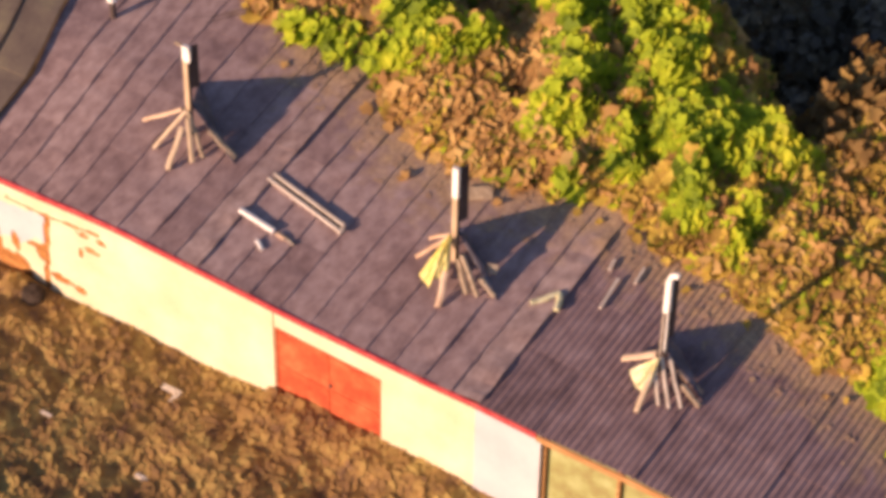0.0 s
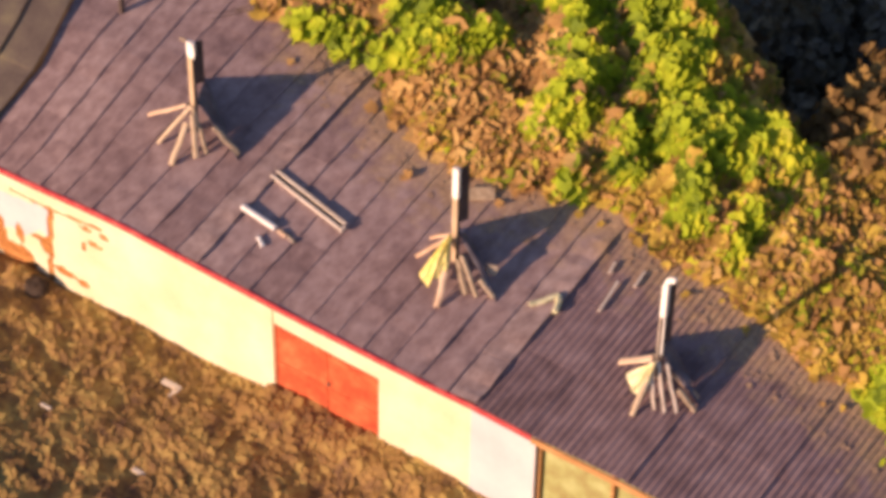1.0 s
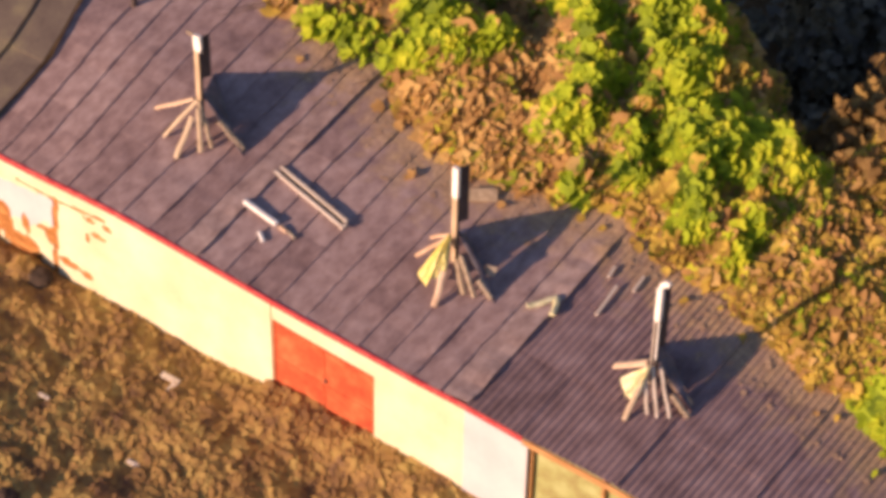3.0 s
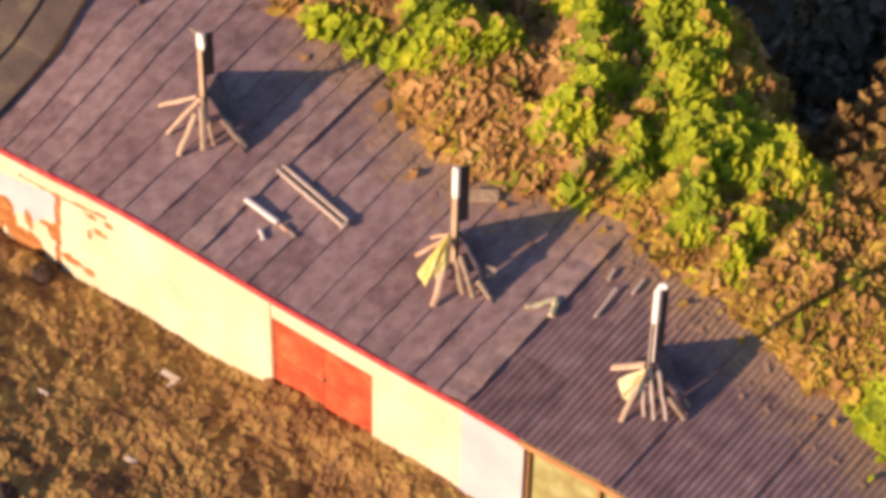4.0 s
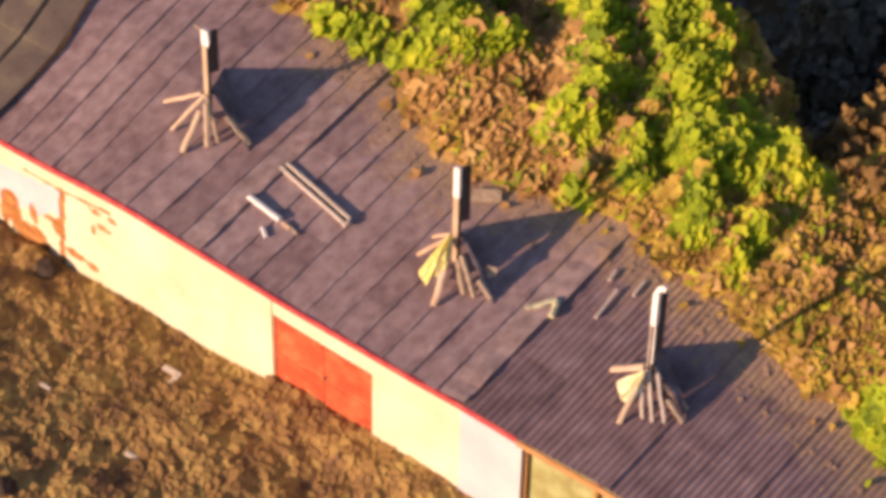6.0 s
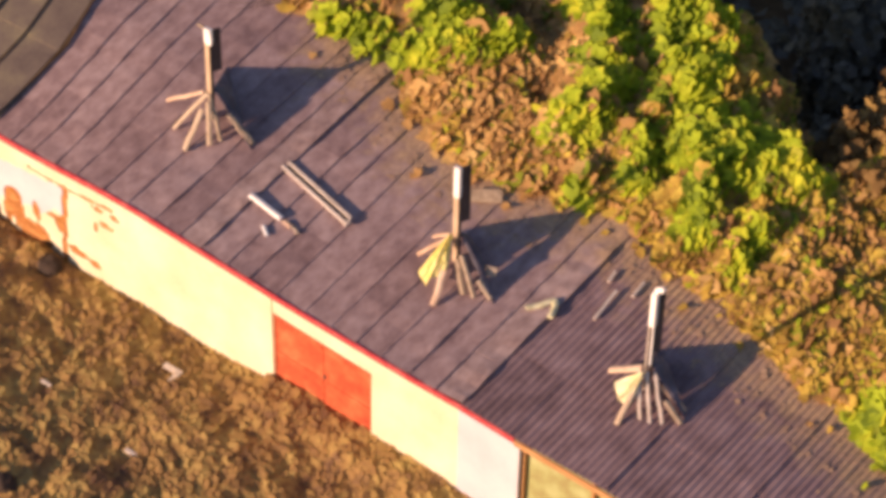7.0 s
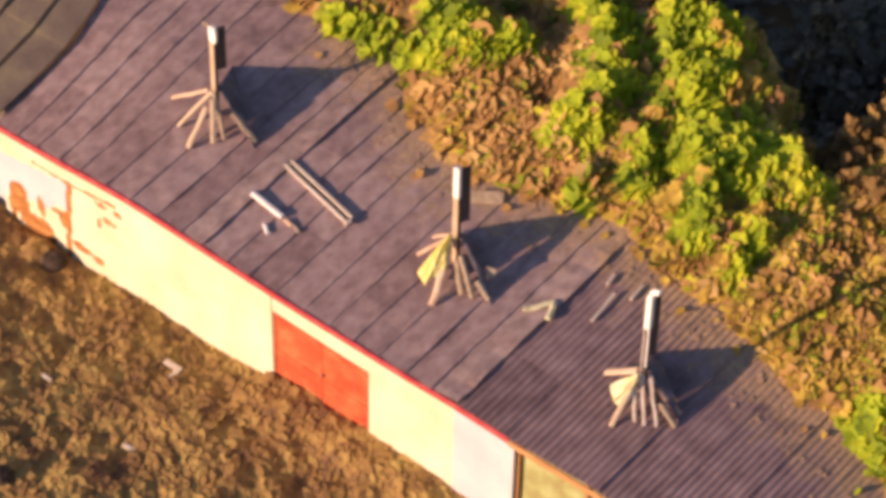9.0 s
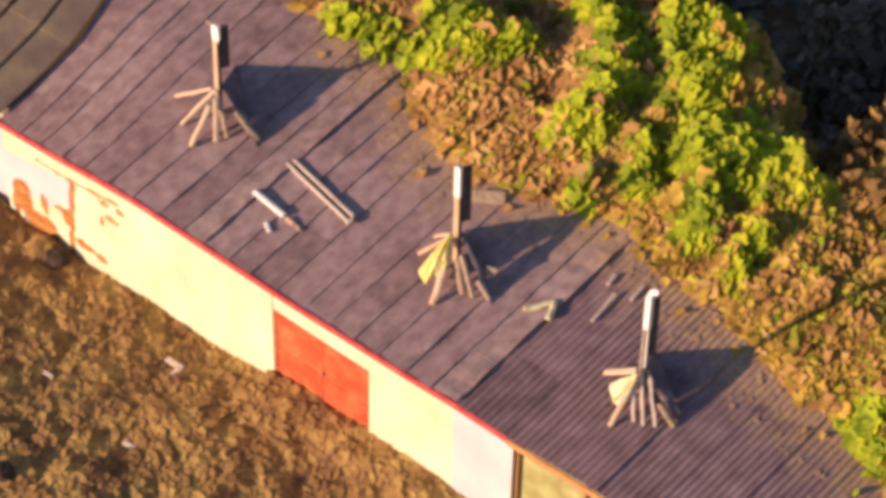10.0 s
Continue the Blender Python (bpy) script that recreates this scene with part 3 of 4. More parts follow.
def leaf_litter():
    """Dead leaves and leaf mould lying flat on the sheets before the creeper."""
    rng = random.Random(61)
    P, N, S = [], [], []
    while len(P) < 1500:
        x = rng.uniform(-5.6, 11.2)
        yf = lerp_table(x, FRINGE)
        t = 0.9 - rng.expovariate(1.0) * 0.62
        y = yf + t
        if t < -1.5 or rng.random() > 0.55 + 0.9 * noise.noise((x * 1.1, y * 1.1, 41)) + 0.5 * min(0.8, max(0, t)):
            continue
        P.append((x, y, top_z(x, y) + 0.003 + 0.004 * rng.random()))
        N.append((rng.gauss(-0.03, 0.012), rng.gauss(-0.12, 0.012), 1))
        S.append(rng.uniform(0.05, 0.15))
    leaves("leaf_litter", P, N, S, LITTER, None, "tan dead leaves lying flat on the roof sheets", "leaf litter", "stuff", seed=61, broad=(0.6, 0.95), curl=(0.0, 0.015))


leaf_litter()


def undergrowth():
    """Low growth on the ground behind the shed, its leaves coloured dark for shade."""
    rng = random.Random(51)
    P, N, S = [], [], []
    while len(P) < 7000:
        x, y = rng.uniform(-14, 14), rng.uniform(YB + 0.2, 22)
        tall = max(0.05, 0.7 + 0.9 * noise.noise((x * 0.7, y * 0.7, 3)) + 0.4 * noise.noise((x * 2, y * 2, 6)))
        P.append((x, y, ground_z(x, y) + tall * rng.random() ** 0.4))
        N.append((rng.gauss(-0.2, 0.7), rng.gauss(-0.5, 0.7), 1))
        S.append(rng.uniform(0.2, 0.45))
    leaves("undergrowth", P, N, S, SHADELEAF, None, "low undergrowth behind the shed, shade put into its leaf colour", "undergrowth", "stuff", seed=51)


undergrowth()


def weed_height(x, y):
    tall = 0.38 + 0.08 * noise.noise((x * 0.7, y * 0.7, 11)) + 0.05 * noise.noise((x * 1.9, y * 1.9, 12))
    tall -= 0.13 * min(1, max(0, (-3.0 - x) / 1.5))
    if x > -3.4:
        tall += 0.27 * min(1, (x + 3.4) / 1.6) * math.exp(-(min(0, y + 0.5) / 0.6) ** 2)
    if x < -2.7:
        low = 0.62 + 0.5 * max(-1, min(0, (x + 6.2) / 1.2))
        tall *= low + (1 - low) * min(1, -y / 2.4)
    tall += 0.3 * math.exp(-(((x + 11.2) / 0.8) ** 2 + ((y + 0.5) / 0.6) ** 2)) + 0.30 * math.exp(-(((x + 9.1) / 0.3) ** 2 + ((y + 0.4) / 0.3) ** 2))
    return max(0.03, tall)


def mat_z(x, y):
    return ground_z(x, y) + weed_height(x, y) + 0.03 + 0.025 * noise.noise((x * 2.2, y * 2.2, 17)) + 0.010 * noise.noise((x * 7, y * 7, 18))


def weeds():
    """Dry weeds and fallen leaves that cover the yard before the wall, over a matted layer of older ones."""
    rng = random.Random(31)
    P, N, S = [], [], []
    while len(P) < 34000:
        x, y = rng.uniform(-13, 8), rng.uniform(-9, -0.08)
        if y < -7 and rng.random() < 0.5:
            continue
        z = mat_z(x, y)
        dx, dy = (mat_z(x + 0.08, y) - z) / 0.08, (mat_z(x, y + 0.08) - z) / 0.08
        P.append((x, y, z + rng.uniform(0.012, 0.035)))
        N.append((rng.gauss(-0.07, 0.06) - 0.9 * dx, rng.gauss(-0.16, 0.06) - 0.9 * dy, 1))
        S.append(rng.uniform(0.10, 0.20) if rng.random() < 0.5 else rng.uniform(0.16, 0.40))
    leaves("dry_weeds", P, N, S, DRYLEAF, None, "dry brown weeds and fallen leaves covering the yard", "weeds", "stuff", seed=31, broad=(0.4, 0.85), curl=(-0.02, 0.06))
    bm = bmesh.new()
    nx, ny = 240, 102
    grid = [[bm.verts.new((x, y, mat_z(x, y))) for x in (-13 + 21 * i / nx for i in range(nx + 1))] for y in (-9 + 8.95 * j / ny for j in range(ny + 1))]
    for r0, r1 in zip(grid, grid[1:]):
        for i in range(nx):
            bm.faces.new((r0[i], r0[i + 1], r1[i + 1], r1[i]))
    tagged(part("weed_mat", bm, MATTED), "matted older layer of dry brown weeds", "weeds", kind="stuff")


weeds()

# ---- things on the roof ----


def pole_and_fan(hub, top, feet, stubs, wide, white_from, label, seed, cloth=(), slats=(), hook=False, flag=False, shadow_flaps=(), heads=(), fin=(0.3, 0.05, 0.2)):
    """A squared post with sticks leaned against it in front and dark sheeting added behind it to cast a triangular
    shadow.
    """
    rng = random.Random(seed)
    hx, hy, hz = hub
    base = Vector((hx, hy, roof_z(hx, hy)))
    ob = thing("stick_shelter", base, label, "stick shelter", "stick shelters on the roof")
    loc = lambda p: Vector(p) - base
    # post in two stretches, the upper one painted white
    w, d = wide
    # shaded side put into the dark timber, sunlit front into the pale batten
    bm = bmesh.new()
    block(bm, (-w / 2, -0.02, 0.0), (w / 2, d, top - base.z - (0.04 if not hook else 0.45)), 0.012)
    post = part("post", bm, DARKTIMBER, ob)
    bm = bmesh.new()
    block(bm, (-w / 2 - 0.01, -0.05, 0.0), (w / 2 - (0.085 if hook else 0.0), -0.022, white_from - base.z - 0.003), 0.006)
    part("batten", bm, CREAMWOOD if hook else PALEWOOD, post, "pale batten along the post's sunlit front")
    bm = bmesh.new()
    if hook:
        block(bm, (-w / 2 - 0.014, -0.06, white_from - base.z), (w / 2 + 0.012, 0.06, top - base.z), 0.02)
        rings = []
        for k in range(6):
            q = k / 5 * math.pi / 2
            c = Vector((0.17 * (1 - math.cos(q)), 0.03, top - base.z - 0.02 + 0.17 * math.sin(q)))
            ax = Vector((math.cos(q), 0, -math.sin(q)))
            rings.append([c + ax * (0.06 * math.cos(a)) + Vector((0, 0.06 * math.sin(a), 0)) for a in [j * math.pi / 4 for j in range(8)]])
        quad_loft(bm, rings)
        part("cap", bm, WHITE, post, "white bent pipe cap")
        bm = bmesh.new()
        block(bm, (0.024, -0.04, hz - base.z + 0.1), (0.052, 0.0, white_from - base.z - 0.003), 0.006)
        part("batten", bm, WHITE, post, "thin pale batten")
    else:
        block(bm, (-w / 2 - 0.014, -0.06, white_from - base.z), (w / 2 + (0.06 if flag else 0.014), 0.03, top - base.z), 0.014)
        part("cap", bm, WHITE, post, "chalky white wrapped top")
    if flag:
        bm = bmesh.new()
        block(bm, (-0.02, -0.085, top - base.z - 0.36), (w / 2 + 0.10, -0.064, top - base.z - 0.06), 0.006)
        part("plate", bm, WHITE, post, "small white plate")
        bm = bmesh.new()
        block(bm, (-0.24, -0.05, top - base.z - 0.05), (-w / 2 - 0.02, -0.01, top - base.z + 0.03), 0.008)
        part("arm", bm, GREYWOOD, post, "short grey cross arm")
    # dark board nailed edgewise behind the post, shade put into its colour
    bm = bmesh.new()
    block(bm, (0.0, -0.015, hz - base.z + fin[0]), (fin[2], 0.015, top - base.z - fin[1]), 0.006)
    board = part("board", bm, DARKBOARD, post, "dark edgewise board with shade put into its colour")
    board.location = (w / 2 - 0.02, d + 0.005, 0)
    board.rotation_euler = (0, 0, radians(64))
    # sticks
    for i, (fx, fy) in enumerate(feet):
        bm = bmesh.new()
        end = loc((fx, fy, roof_z(fx, fy) + 0.045))
        u = heads[i]
        head = loc((hx, hy, hz)).lerp(end, u) + Vector((rng.uniform(-0.02, 0.02), -0.05, rng.uniform(-0.03, 0.06)))
        stick(bm, head, end, rng.uniform(0.11, 0.13) * (1.2 if u > 0.4 else 1), 0.07, rng)
        part("stick", bm, PALEWOOD if rng.random() < 0.8 else PINKWOOD, ob)
    for fx, fy, reach in stubs:
        bm = bmesh.new()
        end = loc((fx, fy, roof_z(fx, fy) + 0.06 + reach))
        head = loc((hx, hy, hz)).lerp(end, 0.15)
        stick(bm, head, end, 0.19 if hook else 0.11, 0.08, rng)
        part("stick", bm, PINKWOOD, ob)
    for k, (fx, fy) in enumerate(slats):
        bm = bmesh.new()
        end = loc((fx, fy, roof_z(fx, fy) + 0.04))
        across = 0.14 * (k - 1)
        head = loc((hx, hy, hz)).lerp(end, 0.06) + Vector((0.84 * across, 0.5 * across - 0.04, 0))
        stick(bm, head, end, 0.085, 0.035, rng, 4, 0.012)
        part("slat", bm, CREAMWOOD, ob)
    for a, b, c in cloth:
        bm = bmesh.new()
        n, mcols = 6, 4
        grid = [[None] * (mcols + 1) for _ in range(n + 1)]
        for side in (0, 1):
            for i in range(n + 1):
                for j in range(mcols + 1):
                    p = loc(a).lerp(loc(b), i / n)
                    q = loc(a).lerp(loc(c), i / n)
                    v = p.lerp(q, j / mcols)
                    v += Vector((0.02, -0.09, 0.05)) + Vector((0, -0.03, 0.03)) * math.sin(j * 2.1 + i * 0.8) + Vector((0, 0.025, -0.025)) * side
                    grid[i][j] = bm.verts.new(v)
            for i in range(n):
                for j in range(mcols):
                    bm.faces.new((grid[i][j], grid[i + 1][j], grid[i + 1][j + 1], grid[i][j + 1]))
        bmesh.ops.remove_doubles(bm, verts=bm.verts, dist=0.002)
        part("cloth", bm, PALECLOTH if hook else CLOTH, ob, "crumpled cream cloth" if hook else "crumpled pale yellow cloth")
    # dark sheeting added from post to roof, shaped to cast the triangular shadow
    for (px, py), (qx, qy), sag in shadow_flaps:
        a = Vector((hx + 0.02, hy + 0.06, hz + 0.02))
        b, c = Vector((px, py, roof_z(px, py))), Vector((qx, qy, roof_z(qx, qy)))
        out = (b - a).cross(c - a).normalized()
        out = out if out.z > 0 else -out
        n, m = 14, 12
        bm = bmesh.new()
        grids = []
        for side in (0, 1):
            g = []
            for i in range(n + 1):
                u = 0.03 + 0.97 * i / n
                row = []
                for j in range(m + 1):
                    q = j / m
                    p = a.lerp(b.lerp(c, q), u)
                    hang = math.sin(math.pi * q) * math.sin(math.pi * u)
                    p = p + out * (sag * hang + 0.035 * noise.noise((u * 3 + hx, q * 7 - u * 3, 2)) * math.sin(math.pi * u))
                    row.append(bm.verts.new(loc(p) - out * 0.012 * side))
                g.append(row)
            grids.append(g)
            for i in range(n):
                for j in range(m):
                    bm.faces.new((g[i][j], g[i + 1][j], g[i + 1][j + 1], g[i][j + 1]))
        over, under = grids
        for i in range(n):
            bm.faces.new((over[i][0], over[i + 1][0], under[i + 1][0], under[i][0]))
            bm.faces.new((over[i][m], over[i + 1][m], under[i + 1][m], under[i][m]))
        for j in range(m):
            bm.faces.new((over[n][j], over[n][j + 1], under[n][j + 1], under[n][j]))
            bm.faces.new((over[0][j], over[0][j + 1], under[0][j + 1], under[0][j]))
        sheet = part("sheeting", bm, TARP, ob, "dark blue-grey creased sheeting shaped to cast a triangular shadow")
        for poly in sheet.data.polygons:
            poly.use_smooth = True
    return ob


pole_and_fan((-6.49, 2.585, 3.68), 5.40, [(-6.94, 1.88), (-6.32, 1.54), (-6.0, 1.96), (-5.88, 2.18), (-5.30, 2.53)], [(-7.56, 2.37, 0.04)],
             (0.10, 0.06), 5.05, "grey post with sticks leaning around it, white-topped", 41, flag=True,
             shadow_flaps=[((-7.24, 3.90), (-5.82, 2.84), 0.10), ((-5.68, 2.76), (-5.20, 2.40), 0.06)], heads=(0.04, 0.28, 0.22, 0.03, 0.45), fin=(0.5, 0.08, 0.2))
clothed = pole_and_fan((0.05, 2.61, 3.66), 5.50, [(0.43, 1.40), (0.75, 1.98), (0.96, 2.04), (1.25, 2.21)], [(-0.60, 2.71, 0.12), (-0.61, 2.21, 0.05)],
             (0.11, 0.07), 4.70, "grey post with leaning sticks and yellow cloth, white-topped", 42,
             cloth=[((0.04, 2.50, 3.78), (-0.30, 1.88, 2.98), (0.06, 1.70, 2.95)), ((0.06, 2.50, 3.72), (-0.06, 1.84, 3.0), (0.26, 2.02, 3.06)), ((-0.10, 1.80, 3.0), (-0.14, 2.46, 3.5), (0.10, 2.46, 3.75))],
             shadow_flaps=[((-0.28, 3.28), (0.70, 2.82), 0.08), ((0.96, 2.56), (1.38, 2.16), 0.10)], heads=(0.48, 0.42, 0.32, 0.68), fin=(0.3, 0.04, 0.2))
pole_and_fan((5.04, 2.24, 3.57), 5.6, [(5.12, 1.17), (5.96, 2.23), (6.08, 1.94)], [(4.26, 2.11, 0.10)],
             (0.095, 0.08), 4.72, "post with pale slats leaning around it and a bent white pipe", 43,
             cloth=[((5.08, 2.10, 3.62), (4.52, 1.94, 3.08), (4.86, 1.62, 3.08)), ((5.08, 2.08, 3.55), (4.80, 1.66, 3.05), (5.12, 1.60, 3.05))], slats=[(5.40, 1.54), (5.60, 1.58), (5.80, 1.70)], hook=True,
             shadow_flaps=[((4.58, 3.22), (5.74, 2.50), 0.14), ((5.78, 2.44), (6.16, 2.06), 0.08)], heads=(0.32, 0.42, 0.55), fin=(0.35, 0.1, 0.14))


# board stands in for a pale sun patch in the sheeting's gap
bm = bmesh.new()
block(bm, (-0.11, -0.02, -0.10), (0.11, 0.02, 0.10), 0.012)
ob = part("board", bm, GREYWOOD, clothed, "small grey board standing for a sun patch")
ob.location = Vector((0.93, 2.62, 3.16)) - clothed.location
ob.rotation_euler = (-0.6, 0.2, 0.5)


def trough():
    """A long wooden trough lying across the sheets."""
    a, b = Vector((-4.42, 2.40, 0)), Vector((-2.36, 1.97, 0))
    ln = (b - a).length
    rot = math.degrees(math.atan2(b.y - a.y, b.x - a.x))
    z = roof_z(-3.3, 2.3) + 0.022
    ob = thing("wooden_trough", (a.x, a.y, z), "long pale wooden trough lying on the roof sheets", "trough")
    ob.rotation_euler = (radians(7.5), 0, radians(rot))
    rng = random.Random(5)
    for y0, h, m in ((0.0, 0.045, CREAMWOOD), (0.165, 0.04, CREAMWOOD)):
        bm = bmesh.new()
        block(bm, (0, y0, 0), (ln, y0 + 0.07, h), 0.010)
        part("side", bm, m, ob)
    bm = bmesh.new()
    block(bm, (0.02, 0.072, 0.002), (ln - 0.02, 0.163, 0.012), 0.003)
    part("bottom", bm, DARKBOARD, ob)
    bm = bmesh.new()
    block(bm, (ln + 0.002, -0.02, 0), (ln + 0.09, 0.14, 0.05), 0.015)
    part("end_block", bm, CREAMWOOD, ob)


trough()


def rod(name, a, b, r, material, label, category, sides=10, flat=1.0):
    """A rounded length of wood; flat: its thickness against its width."""
    a = Vector((*a, roof_z(*a) + r * flat + 0.015))
    b = Vector((*b, roof_z(*b) + r * flat + 0.015))
    bm = bmesh.new()
    ax = (b - a).normalized()
    s = ax.cross(Vector((0, 0, 1))).normalized()
    u = s.cross(ax)
    rings = [[(b - a) * t + (s * math.cos(q) + u * math.sin(q) * flat) * r * k for q in [2 * math.pi * i / sides for i in range(sides)]] for t, k in ((0, 0.85), (0.012, 1), (0.5, 0.97), (0.988, 1), (1, 0.85))]
    quad_loft(bm, rings)
    ob = part(name, bm, material)
    ob.location = a
    return tagged(ob, label, category)


rod("white_plank", (-4.40, 1.44), (-3.47, 1.33), 0.075, WHITE, "short white-painted plank lying on the roof sheets", "plank", flat=0.6)
rod("plank_stub", (-3.40, 1.33), (-3.17, 1.29), 0.06, PINKWOOD, "broken pale stub beside the white plank", "debris", flat=0.5)
rod("wood_offcut", (-3.15, 1.32), (-2.94, 1.25), 0.045, GREYWOOD, "small grey wood offcut beside the white plank", "debris", flat=0.5)
rod("pale_offcut", (-3.65, 0.98), (-3.42, 0.83), 0.05, WHITE, "small pale offcut on the roof sheets", "debris", flat=0.5)

for (ax, ay), (bx, by) in (((3.20, 3.02), (3.12, 3.85)), ((3.46, 3.92), (3.42, 4.36)), ((2.85, 3.95), (2.80, 4.25))):
    ln = math.hypot(bx - ax, by - ay)
    bm = bmesh.new()
    block(bm, (0, -0.03, 0), (ln, 0.03, 0.035), 0.006)
    ob = part("lath", bm, CREAMWOOD)
    ob.location = (ax, ay, roof_z(ax, ay) + 0.052)
    ob.rotation_euler = Euler((0, -math.atan(PITCH), math.atan2(by - ay, bx - ax)))
    tagged(ob, "thin pale lath lying on corrugated sheets", "lath", "laths on the roof")

bm = bmesh.new()
for (ax, ay), (bx, by), w in (((-0.80, 4.06), (-0.22, 4.44), 0.13), ((-0.66, 4.20), (-0.34, 4.50), 0.07)):
    side = Vector((by - ay, ax - bx, 0)).normalized() * w
    rings = []
    for k in range(6):
        p = Vector((ax, ay, 0)).lerp(Vector((bx, by, 0)), k / 5)
        cut = 1 - 0.35 * noise.noise((k * 0.9, ax * 3, 5))
        rings.append([(q.x, q.y, roof_z(q.x, q.y) + up) for q, up in ((p - side * cut, 0.095), (p + side, 0.035), (p + side, 0.045), (p - side * cut, 0.105))])
    quad_loft(bm, rings)
ob = part("sheet_scrap", bm, PALEWOOD)
tagged(ob, "pale broken sheet scrap lying on the roof near leaves", "debris")

rng = random.Random(8)
bm = bmesh.new()
for (ax, ay), (bx, by) in (((1.96, 2.42), (2.33, 2.93)), ((2.33, 2.94), (2.50, 2.50))):
    stick(bm, (ax, ay, roof_z(ax, ay) + 0.075), (bx, by, roof_z(bx, by) + 0.09), 0.14, 0.08, rng, 6, 0.02)
ob = part("bent_scrap", bm, PALECLOTH)
tagged(ob, "pale bent wood scrap lying by the seam", "debris")

for x, y, z, s in ((-4.73, -1.10, 0.055, 0.45), (-6.36, -3.05, 0.045, 0.26), (-3.73, -3.33, 0.045, 0.36)):
    bm = bmesh.new()
    block(bm, (0, 0, 0), (s, s * 0.28, 0.04), 0.012)
    if s > 0.4:
        block(bm, (s * 0.72, -s * 0.55, 0), (s, -0.002, 0.035), 0.012)
    ob = part("litter_scrap", bm, CREAMWOOD)
    ob.location = (x, y, mat_z(x, y) + z)
    ob.rotation_euler = (0.07, 0.02, 0.05)
    tagged(ob, "pale scrap caught on top of dry weeds", "debris", "scraps in the weeds")

for (x, y), r, seed in (((-8.66, -0.42), 0.26, 3), ((-4.95, -5.5), 0.24, 6)):
    bm = bmesh.new()
    bmesh.ops.create_icosphere(bm, subdivisions=3, radius=1)
    for v in bm.verts:
        k = 1 + 0.28 * noise.noise((v.co.x * 1.4 + seed, v.co.y * 1.4, v.co.z * 1.4)) + 0.1 * noise.noise((v.co.x * 4, v.co.y * 4 + seed, v.co.z * 4))
        v.co = Vector((v.co.x * r * 1.2, v.co.y * r, v.co.z * r * 0.8)) * k
    ob = part("stone", bm, DARKSTONE)
    ob.location = (x, y, ground_z(x, y) + weed_height(x, y) + 0.08)
    tagged(ob, "dark brown stone half sunk in dry weeds", "stone", "stones in the weeds")

vent = thing("vent_pipe", (-9.95, 4.45, roof_z(-9.95, 4.45)), "short dark vent pipe with a pale cap", "vent pipe")
bm = bmesh.new()
quad_loft(bm, [[(0.07 * math.cos(q), 0.07 * math.sin(q), z) for q in [k * math.pi / 5 for k in range(10)]] for z in (0, 0.5)])
tube = part("tube", bm, DARKBOARD, vent)
bm = bmesh.new()
quad_loft(bm, [[(r * math.cos(q), r * math.sin(q), z) for q in [k * math.pi / 5 for k in range(10)]] for r, z in ((0.12, 0.5), (0.12, 0.53), (0.04, 0.6))])
part("cap", bm, WHITE, tube, "pale vent cap")

# ---- older mossy roof that carries on beyond the step ----
low = new("roof_neighbour")
tagged(low, "mossy brown sheet roof beyond a raised step", "roof", kind="structure")
rng = random.Random(19)
for i in range(4):
    for y0, y1 in ((-0.15, 2.1), (2.1, 4.6), (4.6, 7.9)):
        bm = bmesh.new()
        b, a = EDGE_X - 0.03 - 0.98 * i, EDGE_X - 0.03 - 0.98 * (i + 1)
        rise = rng.uniform(0.0, 0.02)
        quad_loft(bm, [[(lean(a, y), y, roof_z(X0, y) + 0.03 + up), (lean(b, y) - 0.01, y, roof_z(X0, y) + 0.085 + up + rise), (lean(b, y) - 0.01, y, roof_z(X0, y) + 0.06 + up + rise), (lean(a, y), y, roof_z(X0, y) + 0.01 + up)]
                       for y, up in ((y0, 0.015), (y0 + (y1 - y0) * 0.35, 0.01 + rng.uniform(-0.006, 0.006)), (y0 + (y1 - y0) * 0.7, 0.005 + rng.uniform(-0.006, 0.006)), (y1 + 0.06, 0.0))])
        part("sheet", bm, MOSSY, low)
wall_run("wall_neighbour", X0 - 3.9, X0 - 0.05, 0.1, 0.35, GROUND - 0.2, WHITEWASH, "dull whitewashed wall under the mossy roof", top=2.3)

# ---- bricks in the plaster's holes ----
rng = random.Random(77)
shapes = []
for L in (0.24, 0.23, 0.115):
    bm = bmesh.new()
    block(bm, (0, -0.012, 0), (L, 0.01, 0.065))
    me = mesh_of("brick", bm)
    me.materials.append(BRICK)
    shapes.append((L, me))
row, z = 0, GROUND
while z < 2.3:
    x = X0 + (0.125 if row % 2 else 0.0)
    while x < -6.3:
        L, me = shapes[rng.choice((0, 0, 1))]
        if any(bare(x + L * u, z + 0.032 + v) for u in (0, 0.5, 1) for v in (-0.03, 0.03)):
            ob = new("brick", me)
            ob.parent = front
            ob.location = (x, rng.uniform(-0.004, 0.003), z)
        x += L + 0.012
    z += 0.077
    row += 1

# ---- roof sheets ----


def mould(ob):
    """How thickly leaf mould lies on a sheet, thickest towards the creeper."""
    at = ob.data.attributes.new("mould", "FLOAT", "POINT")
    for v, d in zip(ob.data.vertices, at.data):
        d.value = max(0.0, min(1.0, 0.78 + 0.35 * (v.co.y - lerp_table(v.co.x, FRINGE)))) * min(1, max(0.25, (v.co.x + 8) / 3))


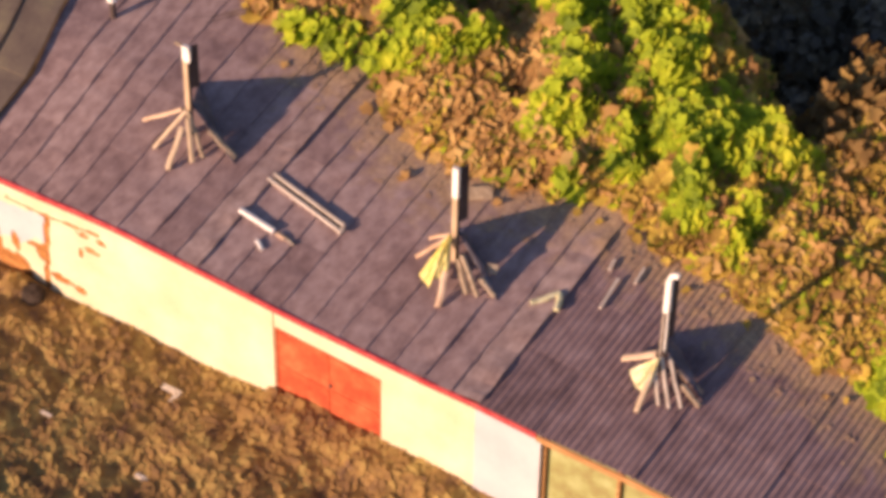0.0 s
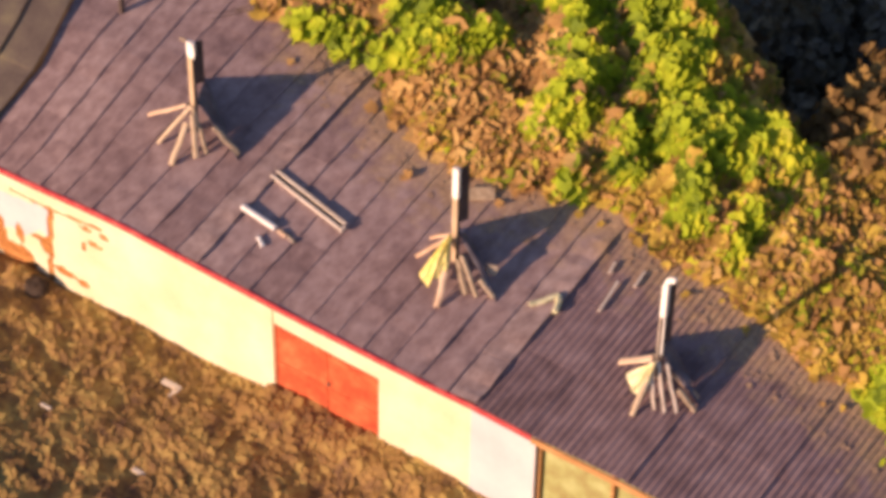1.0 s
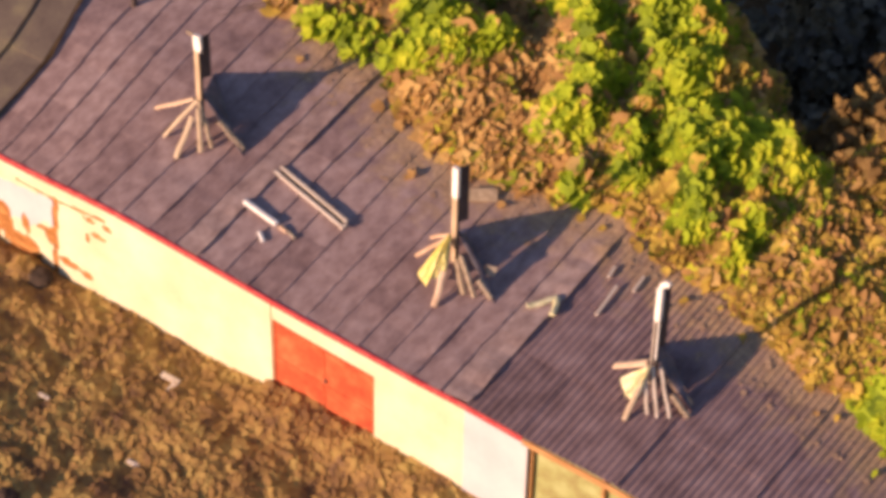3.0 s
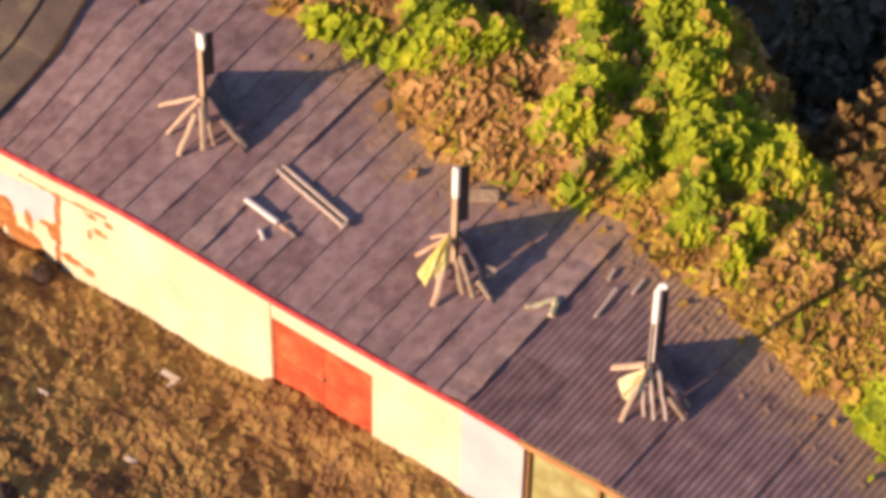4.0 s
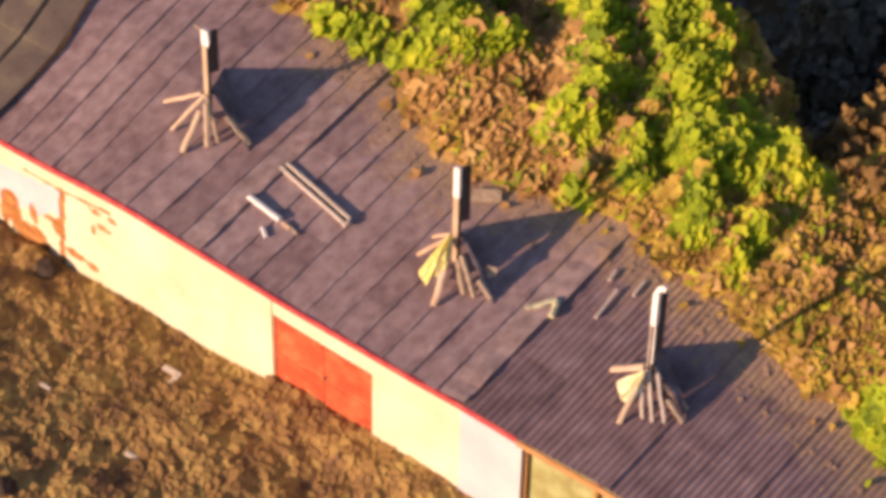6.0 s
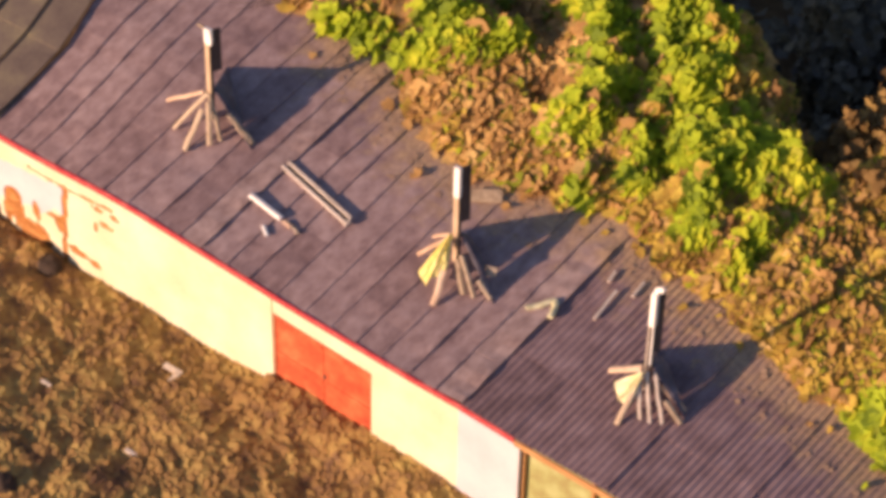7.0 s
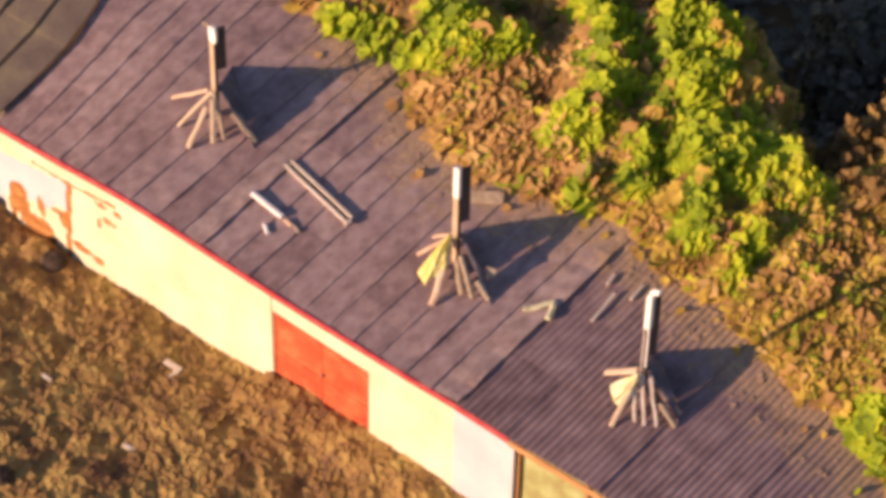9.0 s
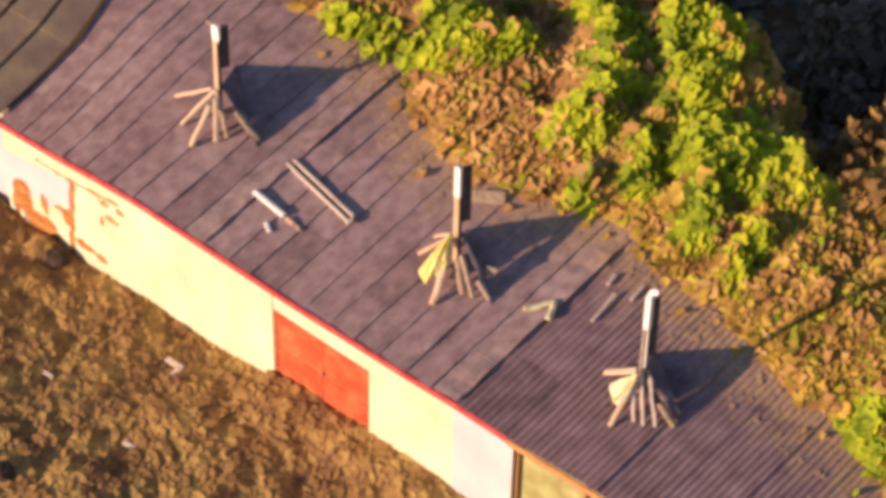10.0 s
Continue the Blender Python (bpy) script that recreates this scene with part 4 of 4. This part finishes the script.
rng = random.Random(88)
for i, (a, b) in enumerate(zip(SEAMS, SEAMS[1:])):
    y = EAVE_Y - rng.uniform(0.0, 0.03)
    first = True
    while y < YB - 0.3:
        ln = rng.uniform(0.8, 1.9) if first else rng.uniform(1.6, 2.1)
        first = False
        y1 = min(y + ln, YB)
        bm = bmesh.new()
        skew = rng.uniform(-0.012, 0.012)
        rings = []
        for k in range(9):
            yy = y + (y1 + 0.06 - y) * k / 8
            lift = 0.0015 * (1 - k / 8) + rng.uniform(-0.0015, 0.0015)
            xa, xb = lean(a, yy) + skew, lean(b, yy) + 0.05 + skew + 0.03 * noise.noise((yy * 2.2, i, 3)) + rng.uniform(-0.006, 0.006)
            step = sheet_step(i, yy)
            za, zb, zm = roof_z(xa, yy) + lift, roof_z(xb, yy) + lift + step, roof_z((xa + xb) / 2, yy) + lift + step * 0.42
            rings.append([(xa, yy, za), ((xa + xb) / 2, yy, zm), (xb, yy, zb), (xb, yy, zb - 0.01), ((xa + xb) / 2, yy, zm - 0.004), (xa, yy, za - 0.004)])
        quad_loft(bm, rings)
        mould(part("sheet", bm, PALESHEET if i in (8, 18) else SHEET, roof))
        y = y1
for i in range(8):
    a = 2.45 + 1.128 * i
    for j in range(5):
        y0 = EAVE_Y - 0.04 + 1.72 * j
        y1 = min(y0 + 1.86, YB)
        bm = bmesh.new()
        cols, deep = 48, 0.0078 * rng.uniform(0.65, 1.15)
        rings = []
        rest = rng.uniform(0, 0.008)
        for k in range(7):
            yy = y0 + (y1 - y0) * k / 6
            up = 0.007 * (1 - k / 6) + rest
            upper, lower = [], []
            for c in range(cols + 1):
                x = a + 1.19 * c / cols
                w = deep * math.cos((x - 2.45) / 0.1504 * 2 * math.pi) + (0.022 if i in (2, 4) else 0.006) * (c / cols) ** 2
                z = roof_z(x, yy) + up + w + 0.02
                upper.append((x, yy, z))
                lower.append((x, yy, z - 0.005))
            rings.append(upper + lower[::-1])
        vs = [[bm.verts.new(p) for p in ring] for ring in rings]
        n = len(vs[0])
        for r0, r1 in zip(vs, vs[1:]):
            for q in range(n):
                bm.faces.new((r0[q], r0[(q + 1) % n], r1[(q + 1) % n], r1[q]))
        for ring in (vs[0], vs[-1]):
            for c in range(cols):
                bm.faces.new((ring[c], ring[c + 1], ring[n - 2 - c], ring[n - 1 - c]))
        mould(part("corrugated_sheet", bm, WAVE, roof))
